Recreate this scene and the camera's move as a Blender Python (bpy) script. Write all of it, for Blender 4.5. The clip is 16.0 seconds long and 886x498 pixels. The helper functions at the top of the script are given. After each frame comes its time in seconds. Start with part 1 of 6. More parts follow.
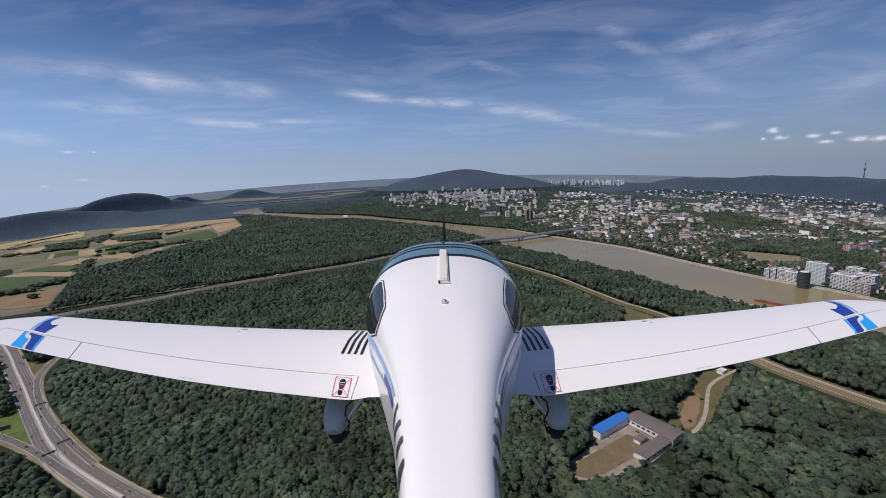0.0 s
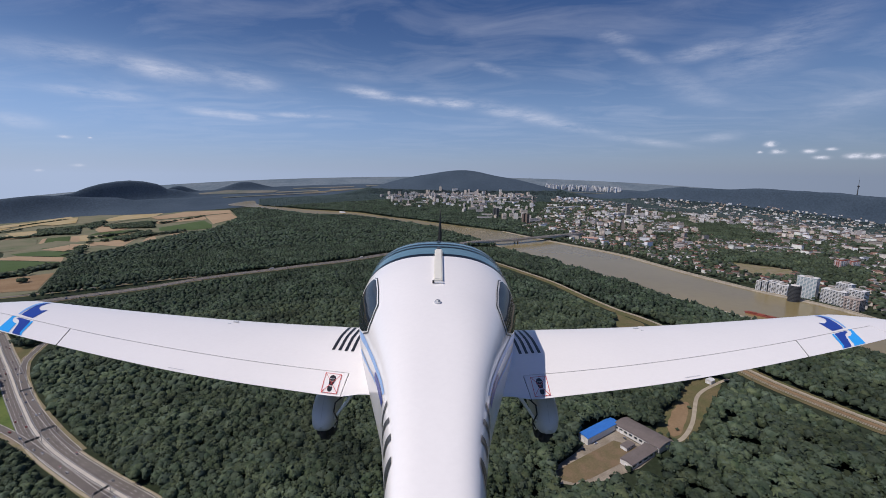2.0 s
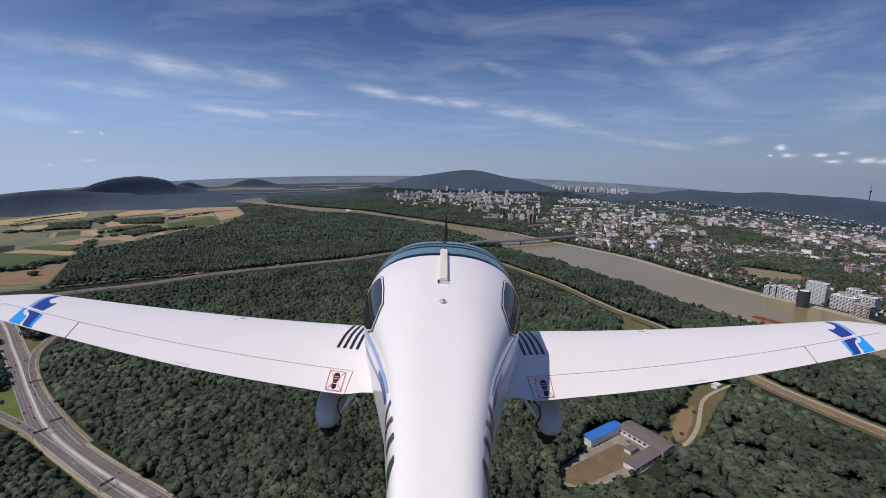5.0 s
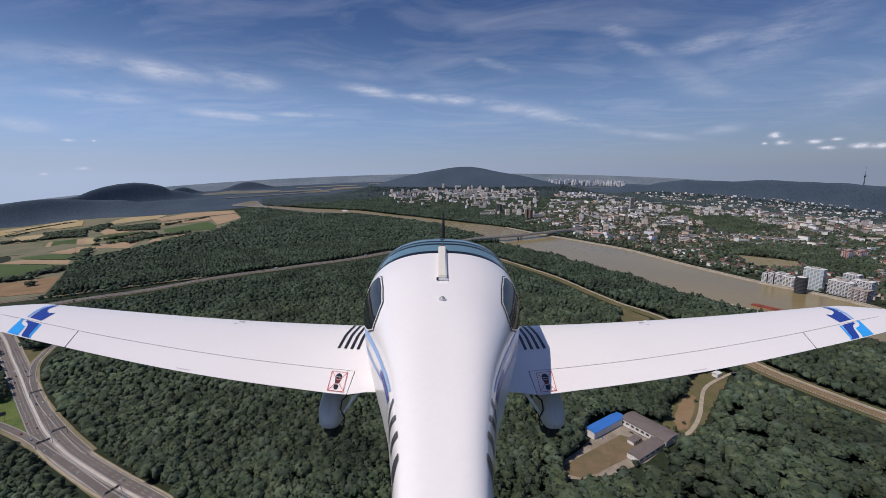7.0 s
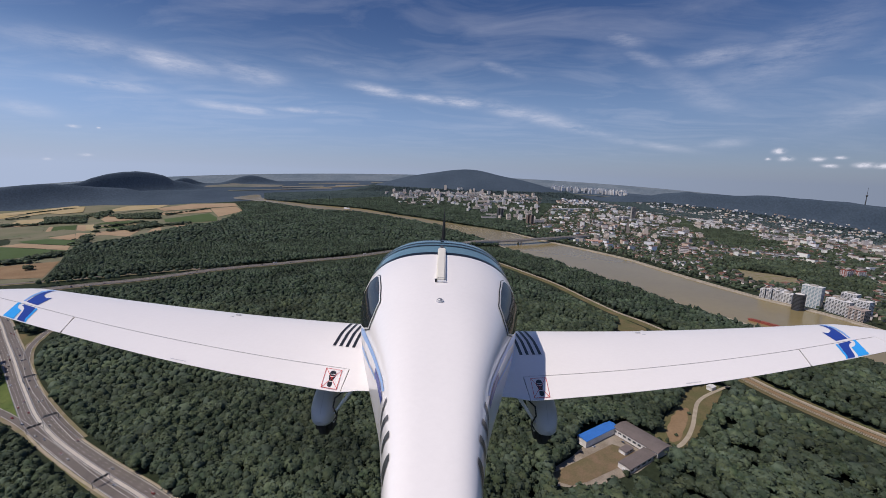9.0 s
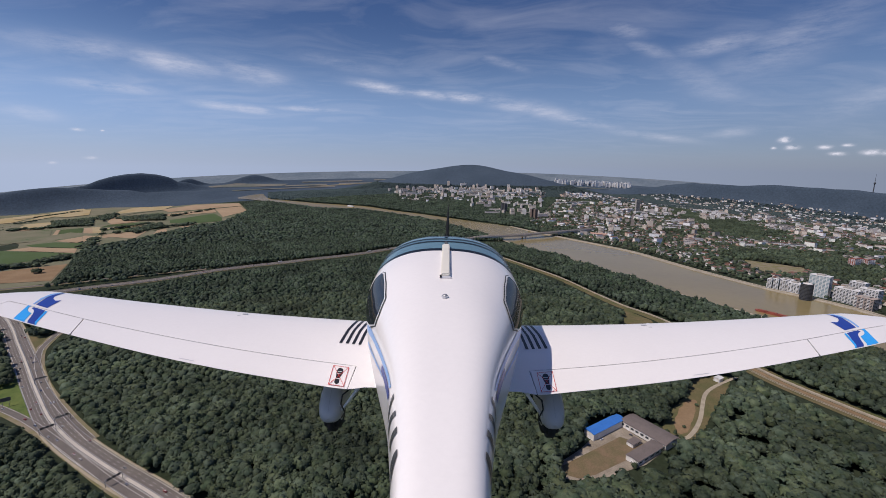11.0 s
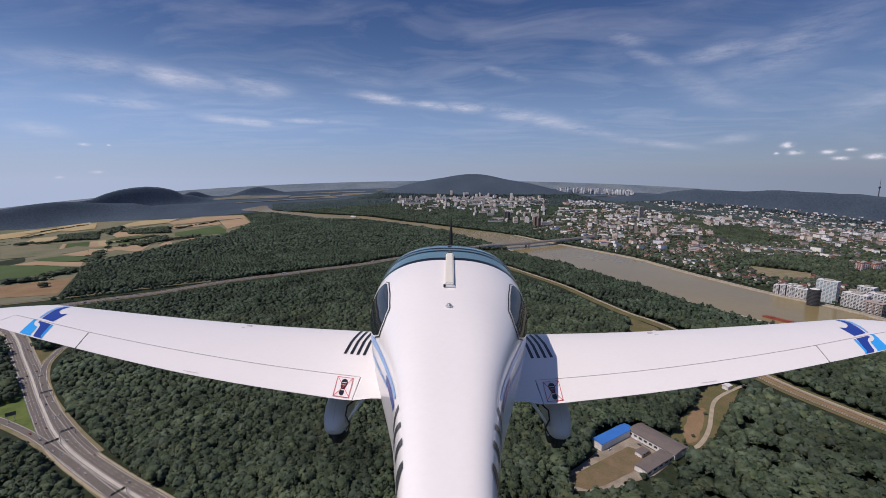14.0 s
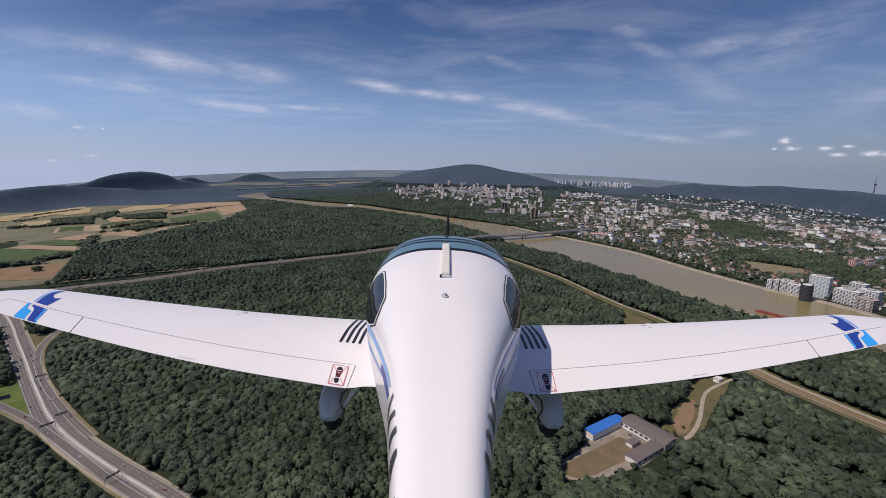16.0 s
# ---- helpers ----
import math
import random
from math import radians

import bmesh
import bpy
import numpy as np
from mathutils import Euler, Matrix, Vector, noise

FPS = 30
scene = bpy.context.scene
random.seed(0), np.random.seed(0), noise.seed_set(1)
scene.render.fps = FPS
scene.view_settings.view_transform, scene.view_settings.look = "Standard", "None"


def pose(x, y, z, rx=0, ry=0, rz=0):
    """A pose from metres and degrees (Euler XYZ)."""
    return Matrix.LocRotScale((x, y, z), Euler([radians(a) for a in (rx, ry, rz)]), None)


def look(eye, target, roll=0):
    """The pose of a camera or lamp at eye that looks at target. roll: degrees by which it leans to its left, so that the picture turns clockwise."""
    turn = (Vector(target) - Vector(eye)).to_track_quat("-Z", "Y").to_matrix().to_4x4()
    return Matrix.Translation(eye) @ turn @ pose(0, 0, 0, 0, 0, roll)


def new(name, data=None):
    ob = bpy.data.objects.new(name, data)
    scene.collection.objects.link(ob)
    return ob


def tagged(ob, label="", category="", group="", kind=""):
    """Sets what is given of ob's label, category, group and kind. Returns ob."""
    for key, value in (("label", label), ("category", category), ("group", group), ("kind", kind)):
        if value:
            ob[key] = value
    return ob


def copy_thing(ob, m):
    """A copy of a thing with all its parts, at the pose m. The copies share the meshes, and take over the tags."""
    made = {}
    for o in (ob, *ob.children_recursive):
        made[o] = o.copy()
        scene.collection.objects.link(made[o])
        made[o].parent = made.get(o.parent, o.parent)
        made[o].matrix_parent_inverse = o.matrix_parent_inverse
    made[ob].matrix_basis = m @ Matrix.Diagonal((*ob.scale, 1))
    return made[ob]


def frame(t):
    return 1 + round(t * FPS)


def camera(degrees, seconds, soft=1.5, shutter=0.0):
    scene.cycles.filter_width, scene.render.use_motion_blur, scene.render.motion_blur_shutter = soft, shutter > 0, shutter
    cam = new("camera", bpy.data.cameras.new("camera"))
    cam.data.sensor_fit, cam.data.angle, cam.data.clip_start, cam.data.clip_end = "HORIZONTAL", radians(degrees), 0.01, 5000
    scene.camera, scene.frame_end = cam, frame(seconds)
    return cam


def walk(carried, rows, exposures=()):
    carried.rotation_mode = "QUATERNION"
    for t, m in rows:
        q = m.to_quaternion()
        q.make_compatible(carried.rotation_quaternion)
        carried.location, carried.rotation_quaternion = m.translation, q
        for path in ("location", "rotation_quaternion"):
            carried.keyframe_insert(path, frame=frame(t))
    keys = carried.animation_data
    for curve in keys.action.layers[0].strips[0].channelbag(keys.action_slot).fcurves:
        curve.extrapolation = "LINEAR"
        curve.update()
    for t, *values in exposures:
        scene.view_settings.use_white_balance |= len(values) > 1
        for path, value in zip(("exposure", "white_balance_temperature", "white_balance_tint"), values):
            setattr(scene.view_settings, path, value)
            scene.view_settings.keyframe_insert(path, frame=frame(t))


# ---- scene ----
ALT = 300.0                     # height of the aircraft above the plain


def cam_pose(pitch, lean, turn):
    """The camera on the tail: pitch above the horizon, lean of the picture, turn to the left, in degrees."""
    return pose(0, 0, ALT, 0, 0, turn) @ pose(0, 0, 0, 90 + pitch) @ pose(0, 0, 0, 0, 0, lean)


cam = camera(92.0, 16.0, soft=0.62)
walk(cam, [
    (0, cam_pose(-9.87, -2.05, -0.53)),
    (0.5, cam_pose(-9.88, -0.89, -1.28)),
    (1, cam_pose(-9.85, 0.17, -1.38)),
    (1.5, cam_pose(-9.72, 0.65, -0.94)),
    (2, cam_pose(-9.87, 0.29, -1.16)),
    (2.5, cam_pose(-9.93, -0.15, -0.76)),
    (3, cam_pose(-10.23, 0.38, -0.52)),
    (3.5, cam_pose(-10.30, 1.25, -0.62)),
    (4, cam_pose(-10.13, 1.11, -0.47)),
    (6.5, cam_pose(-9.88, 0.83, -0.39)),
    (7, cam_pose(-10.27, -0.69, -0.66)),
    (7.5, cam_pose(-10.02, -0.16, -0.27)),
    (8, cam_pose(-9.89, 0.75, -0.17)),
    (8.5, cam_pose(-10.10, 1.03, -0.51)),
    (9, cam_pose(-10.04, 1.76, -0.70)),
    (11.5, cam_pose(-10.82, 0.42, -0.02)),
    (12, cam_pose(-10.97, 0.44, 0.22)),
    (12.5, cam_pose(-10.68, -0.21, 0.48)),
    (13, cam_pose(-9.62, -0.75, 0.63)),
    (13.5, cam_pose(-9.15, -0.37, 0.05)),
    (14, cam_pose(-9.35, -0.14, 0.34)),
    (14.5, cam_pose(-9.90, -0.65, 0.34)),
    (15, cam_pose(-10.30, -0.69, 0.19)),
    (15.5, cam_pose(-10.56, 0.81, 0.32)),
    (16, cam_pose(-10.67, 0.85, -0.13)),
], exposures=[(0, 0.0, 6560, 15.0), (4, 0.0, 6610, 15.8), (9, 0.0, 6760, 16.8), (16, 0.0, 6830, 19.2)])

# ---- light: high sun from the left, clear sky with thin cirrus ----
SUN_UP, SUN_AZ = 57.0, -114.0     # elevation; azimuth from straight ahead, minus to the left
sun = new("sun", bpy.data.lights.new("sun", "SUN"))
sun.data.energy, sun.data.angle, sun.data.color = 3.5, radians(0.53), (1.0, 0.95, 0.87)
sun.matrix_world = look((0, 0, 0), (-math.sin(radians(SUN_AZ)) * math.cos(radians(SUN_UP)),
                                    -math.cos(radians(SUN_AZ)) * math.cos(radians(SUN_UP)), -math.sin(radians(SUN_UP))))


def nodes_of(tree):
    """Short forms to add nodes and links."""
    def node(kind, inputs=None, operation="", data_type=""):
        n = tree.nodes.new(kind)
        if operation:
            n.operation = operation
        if data_type:
            n.data_type = data_type
        for k, v in (inputs or {}).items():
            if isinstance(v, bpy.types.NodeSocket):
                tree.links.new(v, n.inputs[k])
            else:
                n.inputs[k].default_value = v
        return n
    return node


def make_world():
    w = bpy.data.worlds.new("world")
    scene.world = w
    w.use_nodes = True
    tree = w.node_tree
    tree.nodes.clear()
    node = nodes_of(tree)
    sky = node("ShaderNodeTexSky")
    sky.sky_type, sky.sun_disc, sky.sun_elevation, sky.sun_rotation = "NISHITA", False, radians(SUN_UP), radians(SUN_AZ)
    sky.altitude, sky.air_density, sky.dust_density, sky.ozone_density = 300.0, 1.0, 0.45, 4.0
    way = node("ShaderNodeTexCoord").outputs["Generated"]
    sep = node("ShaderNodeSeparateXYZ", {0: way})

    def calc(op, a, b=0.0, c=0.0):
        return node("ShaderNodeMath", {0: a, 1: b, 2: c}, operation=op).outputs[0]

    # a little brighter towards the sun's side
    side = calc("MULTIPLY_ADD", sep.outputs[0], -0.02, calc("MULTIPLY_ADD", sep.outputs[1], -0.16, 1.02))
    hue = node("ShaderNodeHueSaturation", {"Hue": 0.512, "Saturation": 1.22, "Value": side, "Color": sky.outputs[0]})
    # the cirrus lies in one high layer: meet the way with it
    up = calc("MAXIMUM", sep.outputs[2], 0.02)
    low = calc("ADD", up, 0.08)
    u, v = calc("DIVIDE", sep.outputs[0], low), calc("DIVIDE", sep.outputs[1], low)
    layer = node("ShaderNodeCombineXYZ", {0: u, 1: v, 2: 0.0}).outputs[0]
    turned = node("ShaderNodeMapping", {0: layer, 2: (0, 0, radians(30)), 3: (0.55, 1.7, 1)}).outputs[0]
    bend = node("ShaderNodeTexNoise", {"Vector": layer, "Scale": 0.7, "Detail": 2.0})
    wisp_at = node("ShaderNodeVectorMath", {0: turned, 1: node("ShaderNodeVectorMath", {0: bend.outputs["Color"], 3: 2.2}, operation="SCALE").outputs[0]}, operation="ADD").outputs[0]
    fine = node("ShaderNodeTexNoise", {"Vector": wisp_at, "Scale": 1.7, "Detail": 9.0, "Roughness": 0.58}).outputs[0]
    broad = node("ShaderNodeTexNoise", {"Vector": layer, "Scale": 0.55, "Detail": 3.0, "Roughness": 0.5}).outputs[0]
    wisps = node("ShaderNodeMapRange", {0: calc("MULTIPLY", fine, calc("ADD", broad, 0.5)), 1: 0.43, 2: 1.0, 3: 0.0, 4: 0.27}).outputs[0]
    wisps = calc("MULTIPLY", wisps, node("ShaderNodeMapRange", {0: sep.outputs[2], 1: 0.02, 2: 0.12}).outputs[0])

    # the bright bars of cirrus and the few small heaped clouds, each at its azimuth and height (degrees)
    az = calc("MULTIPLY", calc("ARCTAN2", sep.outputs[0], sep.outputs[1]), 57.2958)
    el = calc("MULTIPLY", calc("ARCSINE", sep.outputs[2]), 57.2958)
    torn = calc("MULTIPLY_ADD", node("ShaderNodeTexNoise", {"Vector": node("ShaderNodeMapping", {0: way, 3: (1, 1, 4.5)}).outputs[0], "Scale": 9.0, "Detail": 8.0, "Roughness": 0.68}).outputs[0], 3.4, -1.1)
    total = wisps
    for a, e, la, le, tilt, gain in ((-31.0, 10.8, 5.0, 0.9, -0.08, 0.52), (-38.0, 11.2, 6.0, 1.0, 0.02, 0.34), (-36.5, 7.9, 4.2, 0.45, -0.02, 0.55), (-24.6, 6.7, 4.6, 0.45, -0.08, 0.62),
                                     (-16.5, 7.0, 4.0, 0.30, 0.0, 0.60), (-23.0, 10.6, 4.5, 1.3, -0.16, 0.34), (-43.0, 4.8, 2.2, 0.6, -0.10, 0.35), (-8.0, 9.9, 3.2, 0.55, -0.13, 0.80),
                                     (-1.8, 9.2, 3.4, 0.42, -0.10, 0.75), (2.6, 8.9, 2.6, 0.5, -0.08, 0.90), (10.5, 7.6, 6.0, 0.85, -0.22, 0.50), (17.0, 6.0, 4.5, 0.6, -0.22, 0.45),
                                     (25.0, 4.1, 4.5, 0.42, -0.14, 0.36), (33.0, 4.2, 2.5, 0.5, 0.10, 0.28), (31.0, 13.2, 3.6, 0.8, 0.10, 0.40), (21.5, 15.6, 2.2, 0.8, -0.2, 0.32), (24.5, 13.3, 2.6, 0.6, -0.35, 0.30),
                                     (37.0, 12.6, 6.0, 2.4, 0.40, 0.26), (30.0, 9.6, 4.5, 1.6, -0.5, 0.22), (7.4, 12.9, 2.8, 0.5, -0.3, 0.30), (-12.5, 12.4, 6.0, 0.8, -0.12, 0.20), (44.0, 7.0, 5.0, 1.4, 0.30, 0.24)):
        da = calc("SUBTRACT", az, a)
        de = calc("SUBTRACT", calc("SUBTRACT", el, e), calc("MULTIPLY", da, tilt))
        r = calc("ADD", calc("POWER", calc("ABSOLUTE", calc("DIVIDE", da, la)), 2.0), calc("POWER", calc("ABSOLUTE", calc("DIVIDE", de, le)), 2.0))
        g = calc("MULTIPLY", calc("EXPONENT", calc("MULTIPLY", r, -1.0)), gain)
        total = calc("MAXIMUM", total, calc("MULTIPLY", g, torn))
    puffy = calc("MULTIPLY_ADD", node("ShaderNodeTexNoise", {"Vector": node("ShaderNodeMapping", {0: way, 3: (1, 1, 1.8)}).outputs[0], "Scale": 75.0, "Detail": 6.0, "Roughness": 0.6}).outputs[0], 4.0, -1.1)
    for a, e, la, le in ((37.8, 3.3, 0.55, 0.30), (38.5, 2.55, 0.65, 0.26), (37.0, 2.5, 0.25, 0.14), (41.0, 2.5, 0.6, 0.20), (42.0, 1.85, 0.65, 0.18), (42.7, 2.65, 0.45, 0.15), (44.4, 1.95, 0.8, 0.26), (45.7, 1.9, 0.9, 0.24), (-39.5, 3.5, 0.6, 0.17), (-38.9, 0.75, 0.55, 0.15), (-41.8, 0.2, 0.35, 0.13), (-37.6, 3.5, 0.2, 0.1)):
        r = calc("ADD", calc("POWER", calc("ABSOLUTE", calc("DIVIDE", calc("SUBTRACT", az, a), la * 0.75)), 2.0),
                 calc("POWER", calc("ABSOLUTE", calc("DIVIDE", calc("SUBTRACT", el, e), le * 0.8)), 2.0))
        puff = calc("MULTIPLY", calc("EXPONENT", calc("MULTIPLY", r, -1.0)), puffy)
        total = calc("MAXIMUM", total, calc("MULTIPLY", puff, 1.0 if a > 0 else 0.5))
    # pale summer haze low over the horizon, deeper away from the sun
    veil = calc("MULTIPLY", calc("EXPONENT", calc("MULTIPLY", calc("MAXIMUM", el, 0.0), -0.30)), 0.95)
    turn = node("ShaderNodeMapRange", {0: az, 1: -40.0, 2: 50.0, 3: 1.16, 4: 0.63}).outputs[0]
    tone = node("ShaderNodeVectorMath", {0: (4.55, 5.85, 8.0), 3: turn}, operation="SCALE").outputs[0]
    blue = calc("MULTIPLY", calc("EXPONENT", calc("MULTIPLY", calc("POWER", calc("ABSOLUTE", calc("DIVIDE", calc("SUBTRACT", el, 5.0), 6.5)), 2.0), -1.0)), 0.62)
    upper = node("ShaderNodeMix", {0: blue, 6: hue.outputs[0], 7: node("ShaderNodeVectorMath", {0: (3.2, 5.6, 10.0), 3: turn}, operation="SCALE").outputs[0]}, data_type="RGBA").outputs[2]
    clear = node("ShaderNodeMix", {0: veil, 6: upper, 7: tone}, data_type="RGBA").outputs[2]
    total = node("ShaderNodeClamp", {0: total, 1: 0.0, 2: 0.9}).outputs[0]
    cloud = node("ShaderNodeMix", {0: total, 6: clear, 7: (9.4, 10.1, 11.6, 1)}, data_type="RGBA").outputs[2]
    back = node("ShaderNodeBackground", {0: cloud, 1: 0.073})
    tree.links.new(back.outputs[0], node("ShaderNodeOutputWorld").inputs[0])


make_world()


# ---- materials ----
def material(name, colour, rough=0.8, metal=0.0, vary=0.25, scale=1.0, fine=8.0, bump=0.0, bump_scale=4.0, second=None, island=0.0, single=0.0,
             coat=0.0, space="Object", spec=0.5, broad=0.0, tint=0.0):
    """A surface of colour, that varies at two scales (metres), towards a second colour; island and single vary it from piece to piece."""
    m = bpy.data.materials.new(name)
    m.use_nodes = True
    tree = m.node_tree
    node = nodes_of(tree)
    bsdf = tree.nodes["Principled BSDF"]
    where = node("ShaderNodeTexCoord").outputs[space]
    big = node("ShaderNodeTexNoise", {"Vector": where, "Scale": scale, "Detail": 3.0}).outputs[0]
    small = node("ShaderNodeTexNoise", {"Vector": where, "Scale": scale * fine, "Detail": 5.0, "Roughness": 0.65}).outputs[0]
    other = second or tuple(min(1, c * (1 - vary)) for c in colour)
    mix = node("ShaderNodeMix", {0: node("ShaderNodeMapRange", {0: big, 1: 0.35, 2: 0.65}).outputs[0], 6: (*colour, 1), 7: (*other, 1)}, data_type="RGBA").outputs[2]
    value = node("ShaderNodeMapRange", {0: small, 1: 0.25, 2: 0.75, 3: 1 - vary, 4: 1 + vary}).outputs[0]
    if broad:
        wide = node("ShaderNodeTexNoise", {"Vector": node("ShaderNodeNewGeometry").outputs["Position"], "Scale": 0.011, "Detail": 4.0, "Roughness": 0.6}).outputs[0]
        value = node("ShaderNodeMath", {0: value, 1: node("ShaderNodeMapRange", {0: wide, 1: 0.3, 2: 0.7, 3: 1 - broad, 4: 1 + broad}).outputs[0]}, operation="MULTIPLY").outputs[0]
    if island:
        r = node("ShaderNodeNewGeometry").outputs["Random Per Island"]
        value = node("ShaderNodeMath", {0: value, 1: node("ShaderNodeMapRange", {0: r, 3: 1 - island, 4: 1 + island}).outputs[0]}, operation="MULTIPLY").outputs[0]
    if single:
        r = node("ShaderNodeObjectInfo").outputs["Random"]
        value = node("ShaderNodeMath", {0: value, 1: node("ShaderNodeMapRange", {0: r, 3: 1 - single, 4: 1 + single}).outputs[0]}, operation="MULTIPLY").outputs[0]
    hsv = node("ShaderNodeHueSaturation", {"Color": mix, "Value": value})
    if tint:
        r = node("ShaderNodeMath", {0: node("ShaderNodeMath", {0: node("ShaderNodeNewGeometry").outputs["Random Per Island"], 1: 17.3}, operation="MULTIPLY").outputs[0]}, operation="FRACT").outputs[0]
        tree.links.new(node("ShaderNodeMapRange", {0: r, 3: 0.5 - tint, 4: 0.5 + tint * 0.5}).outputs[0], hsv.inputs["Hue"])
        tree.links.new(node("ShaderNodeMapRange", {0: r, 3: 1.2, 4: 0.72}).outputs[0], hsv.inputs["Saturation"])
    tree.links.new(hsv.outputs[0], bsdf.inputs["Base Color"])
    bsdf.inputs["Roughness"].default_value, bsdf.inputs["Metallic"].default_value = rough, metal
    bsdf.inputs["Coat Weight"].default_value, bsdf.inputs["Coat Roughness"].default_value = coat, 0.08
    bsdf.inputs["Specular IOR Level"].default_value = spec
    if bump:
        height = node("ShaderNodeTexNoise", {"Vector": where, "Scale": bump_scale, "Detail": 5.0, "Roughness": 0.6}).outputs[0]
        tree.links.new(node("ShaderNodeBump", {"Height": height, "Strength": min(1.0, bump), "Distance": bump}).outputs[0], bsdf.inputs["Normal"])
    return m


def palette_material(name, colours, rough=0.8, by="Random Per Island", bump=0.0):
    """One of a few colours for each piece, with fine dirt."""
    m = bpy.data.materials.new(name)
    m.use_nodes = True
    tree = m.node_tree
    node = nodes_of(tree)
    r = node("ShaderNodeNewGeometry").outputs["Random Per Island"] if by == "Random Per Island" else node("ShaderNodeObjectInfo").outputs["Random"]
    ramp = node("ShaderNodeValToRGB", {0: r})
    ramp.color_ramp.interpolation = "CONSTANT"
    while len(ramp.color_ramp.elements) < len(colours):
        ramp.color_ramp.elements.new(0.5)
    for k, c in enumerate(colours):
        ramp.color_ramp.elements[k].position, ramp.color_ramp.elements[k].color = k / len(colours), (*c, 1)
    dirt = node("ShaderNodeTexNoise", {"Vector": node("ShaderNodeTexCoord").outputs["Object"], "Scale": 0.3, "Detail": 6.0}).outputs[0]
    hsv = node("ShaderNodeHueSaturation", {"Color": ramp.outputs[0], "Value": node("ShaderNodeMapRange", {0: dirt, 1: 0.3, 2: 0.7, 3: 0.82, 4: 1.12}).outputs[0]})
    tree.links.new(hsv.outputs[0], tree.nodes["Principled BSDF"].inputs["Base Color"])
    tree.nodes["Principled BSDF"].inputs["Roughness"].default_value = rough
    return m


WHITE = material("white_gelcoat", (0.835, 0.812, 0.795), rough=0.28, vary=0.02, scale=1.5, fine=20, coat=0.4)
BLACK = material("black_film", (0.02, 0.02, 0.022), rough=0.4, vary=0.15)
GAP = material("dark_gap", (0.03, 0.03, 0.03), rough=0.9, vary=0.1)
SEAM = material("seam_grey", (0.45, 0.44, 0.43), rough=0.8, vary=0.1)
GREY_LETTER = material("dark_grey_film", (0.05, 0.055, 0.06), rough=0.35, vary=0.1)
NAVY = material("deep_blue_film", (0.015, 0.05, 0.30), rough=0.35, vary=0.05)
CYAN = material("bright_blue_film", (0.02, 0.36, 0.85), rough=0.35, vary=0.05)
PALE_BLUE = material("pale_blue_film", (0.22, 0.42, 0.75), rough=0.35, vary=0.05)
RED = material("red_film", (0.62, 0.04, 0.03), rough=0.45, vary=0.1)
FAIRING = material("grey_fairing_paint", (0.56, 0.55, 0.54), rough=0.4, vary=0.05, coat=0.2)
GREY_PAINT = material("grey_fairing", (0.80, 0.80, 0.80), rough=0.35, vary=0.05, coat=0.2)
RUBBER = material("tyre_rubber", (0.02, 0.02, 0.02), rough=0.85, vary=0.2)
STRUT = material("strut_paint", (0.55, 0.56, 0.58), rough=0.4, vary=0.06)
CREAM = material("cream_cover", (0.72, 0.70, 0.62), rough=0.4, vary=0.04)
TINT = material("tinted_acrylic", (0.014, 0.018, 0.024), rough=0.08, vary=0.1, spec=0.22)
SCREEN = material("blue_tinted_acrylic", (0.12, 0.225, 0.285), rough=0.16, vary=0.12, spec=0.2)
SCREEN_DARK = material("windscreen_band", (0.008, 0.012, 0.018), rough=0.3, vary=0.1, spec=0.1)
PROP = material("propeller_black", (0.02, 0.02, 0.02), rough=0.35, vary=0.1)

WOODLAND = material("woodland_ground", (0.026, 0.036, 0.020), rough=0.95, vary=0.35, scale=0.004, fine=40, second=(0.034, 0.044, 0.028), bump=0.9, bump_scale=0.07, spec=0.1)
# distant land and horizon plain: air haze is mixed into both colours
DISTANT = material("hazed_distant_land", (0.046, 0.068, 0.094), rough=0.95, vary=0.30, scale=0.0035, fine=26, second=(0.058, 0.083, 0.112), bump=0.5, bump_scale=0.045, spec=0.1)
BACKDROP = material("hazed_far_plain", (0.115, 0.152, 0.185), rough=1.0, vary=0.22, scale=0.004, fine=9, second=(0.155, 0.19, 0.22), spec=0.0)
GRASS = material("dry_grass", (0.095, 0.10, 0.045), rough=0.95, vary=0.25, scale=0.03, fine=20, second=(0.15, 0.12, 0.065), spec=0.1)
DRY_LAWN = material("dry_lawn", (0.135, 0.115, 0.062), rough=0.95, vary=0.2, scale=0.06, fine=15, second=(0.19, 0.135, 0.085), spec=0.1)
LAWN = material("green_grass", (0.075, 0.115, 0.035), rough=0.95, vary=0.2, scale=0.03, fine=15, second=(0.13, 0.16, 0.05), spec=0.1)
BROWN_SOIL = material("bare_soil", (0.21, 0.14, 0.082), rough=0.95, vary=0.15, scale=0.02, fine=15, second=(0.25, 0.175, 0.105), spec=0.1)
TAN = material("stubble_field", (0.35, 0.26, 0.17), rough=0.95, vary=0.1, scale=0.01, fine=30, second=(0.31, 0.225, 0.145), spec=0.1)
STRAW = material("straw_field", (0.37, 0.305, 0.195), rough=0.95, vary=0.1, scale=0.01, fine=30, second=(0.33, 0.26, 0.13), spec=0.1)
GREEN_FIELD = material("green_crop", (0.075, 0.112, 0.05), rough=0.95, vary=0.12, scale=0.01, fine=30, second=(0.065, 0.10, 0.04), spec=0.1)
DARK_FIELD = material("dark_crop", (0.055, 0.085, 0.035), rough=0.95, vary=0.12, scale=0.01, fine=30, second=(0.07, 0.10, 0.04), spec=0.1)
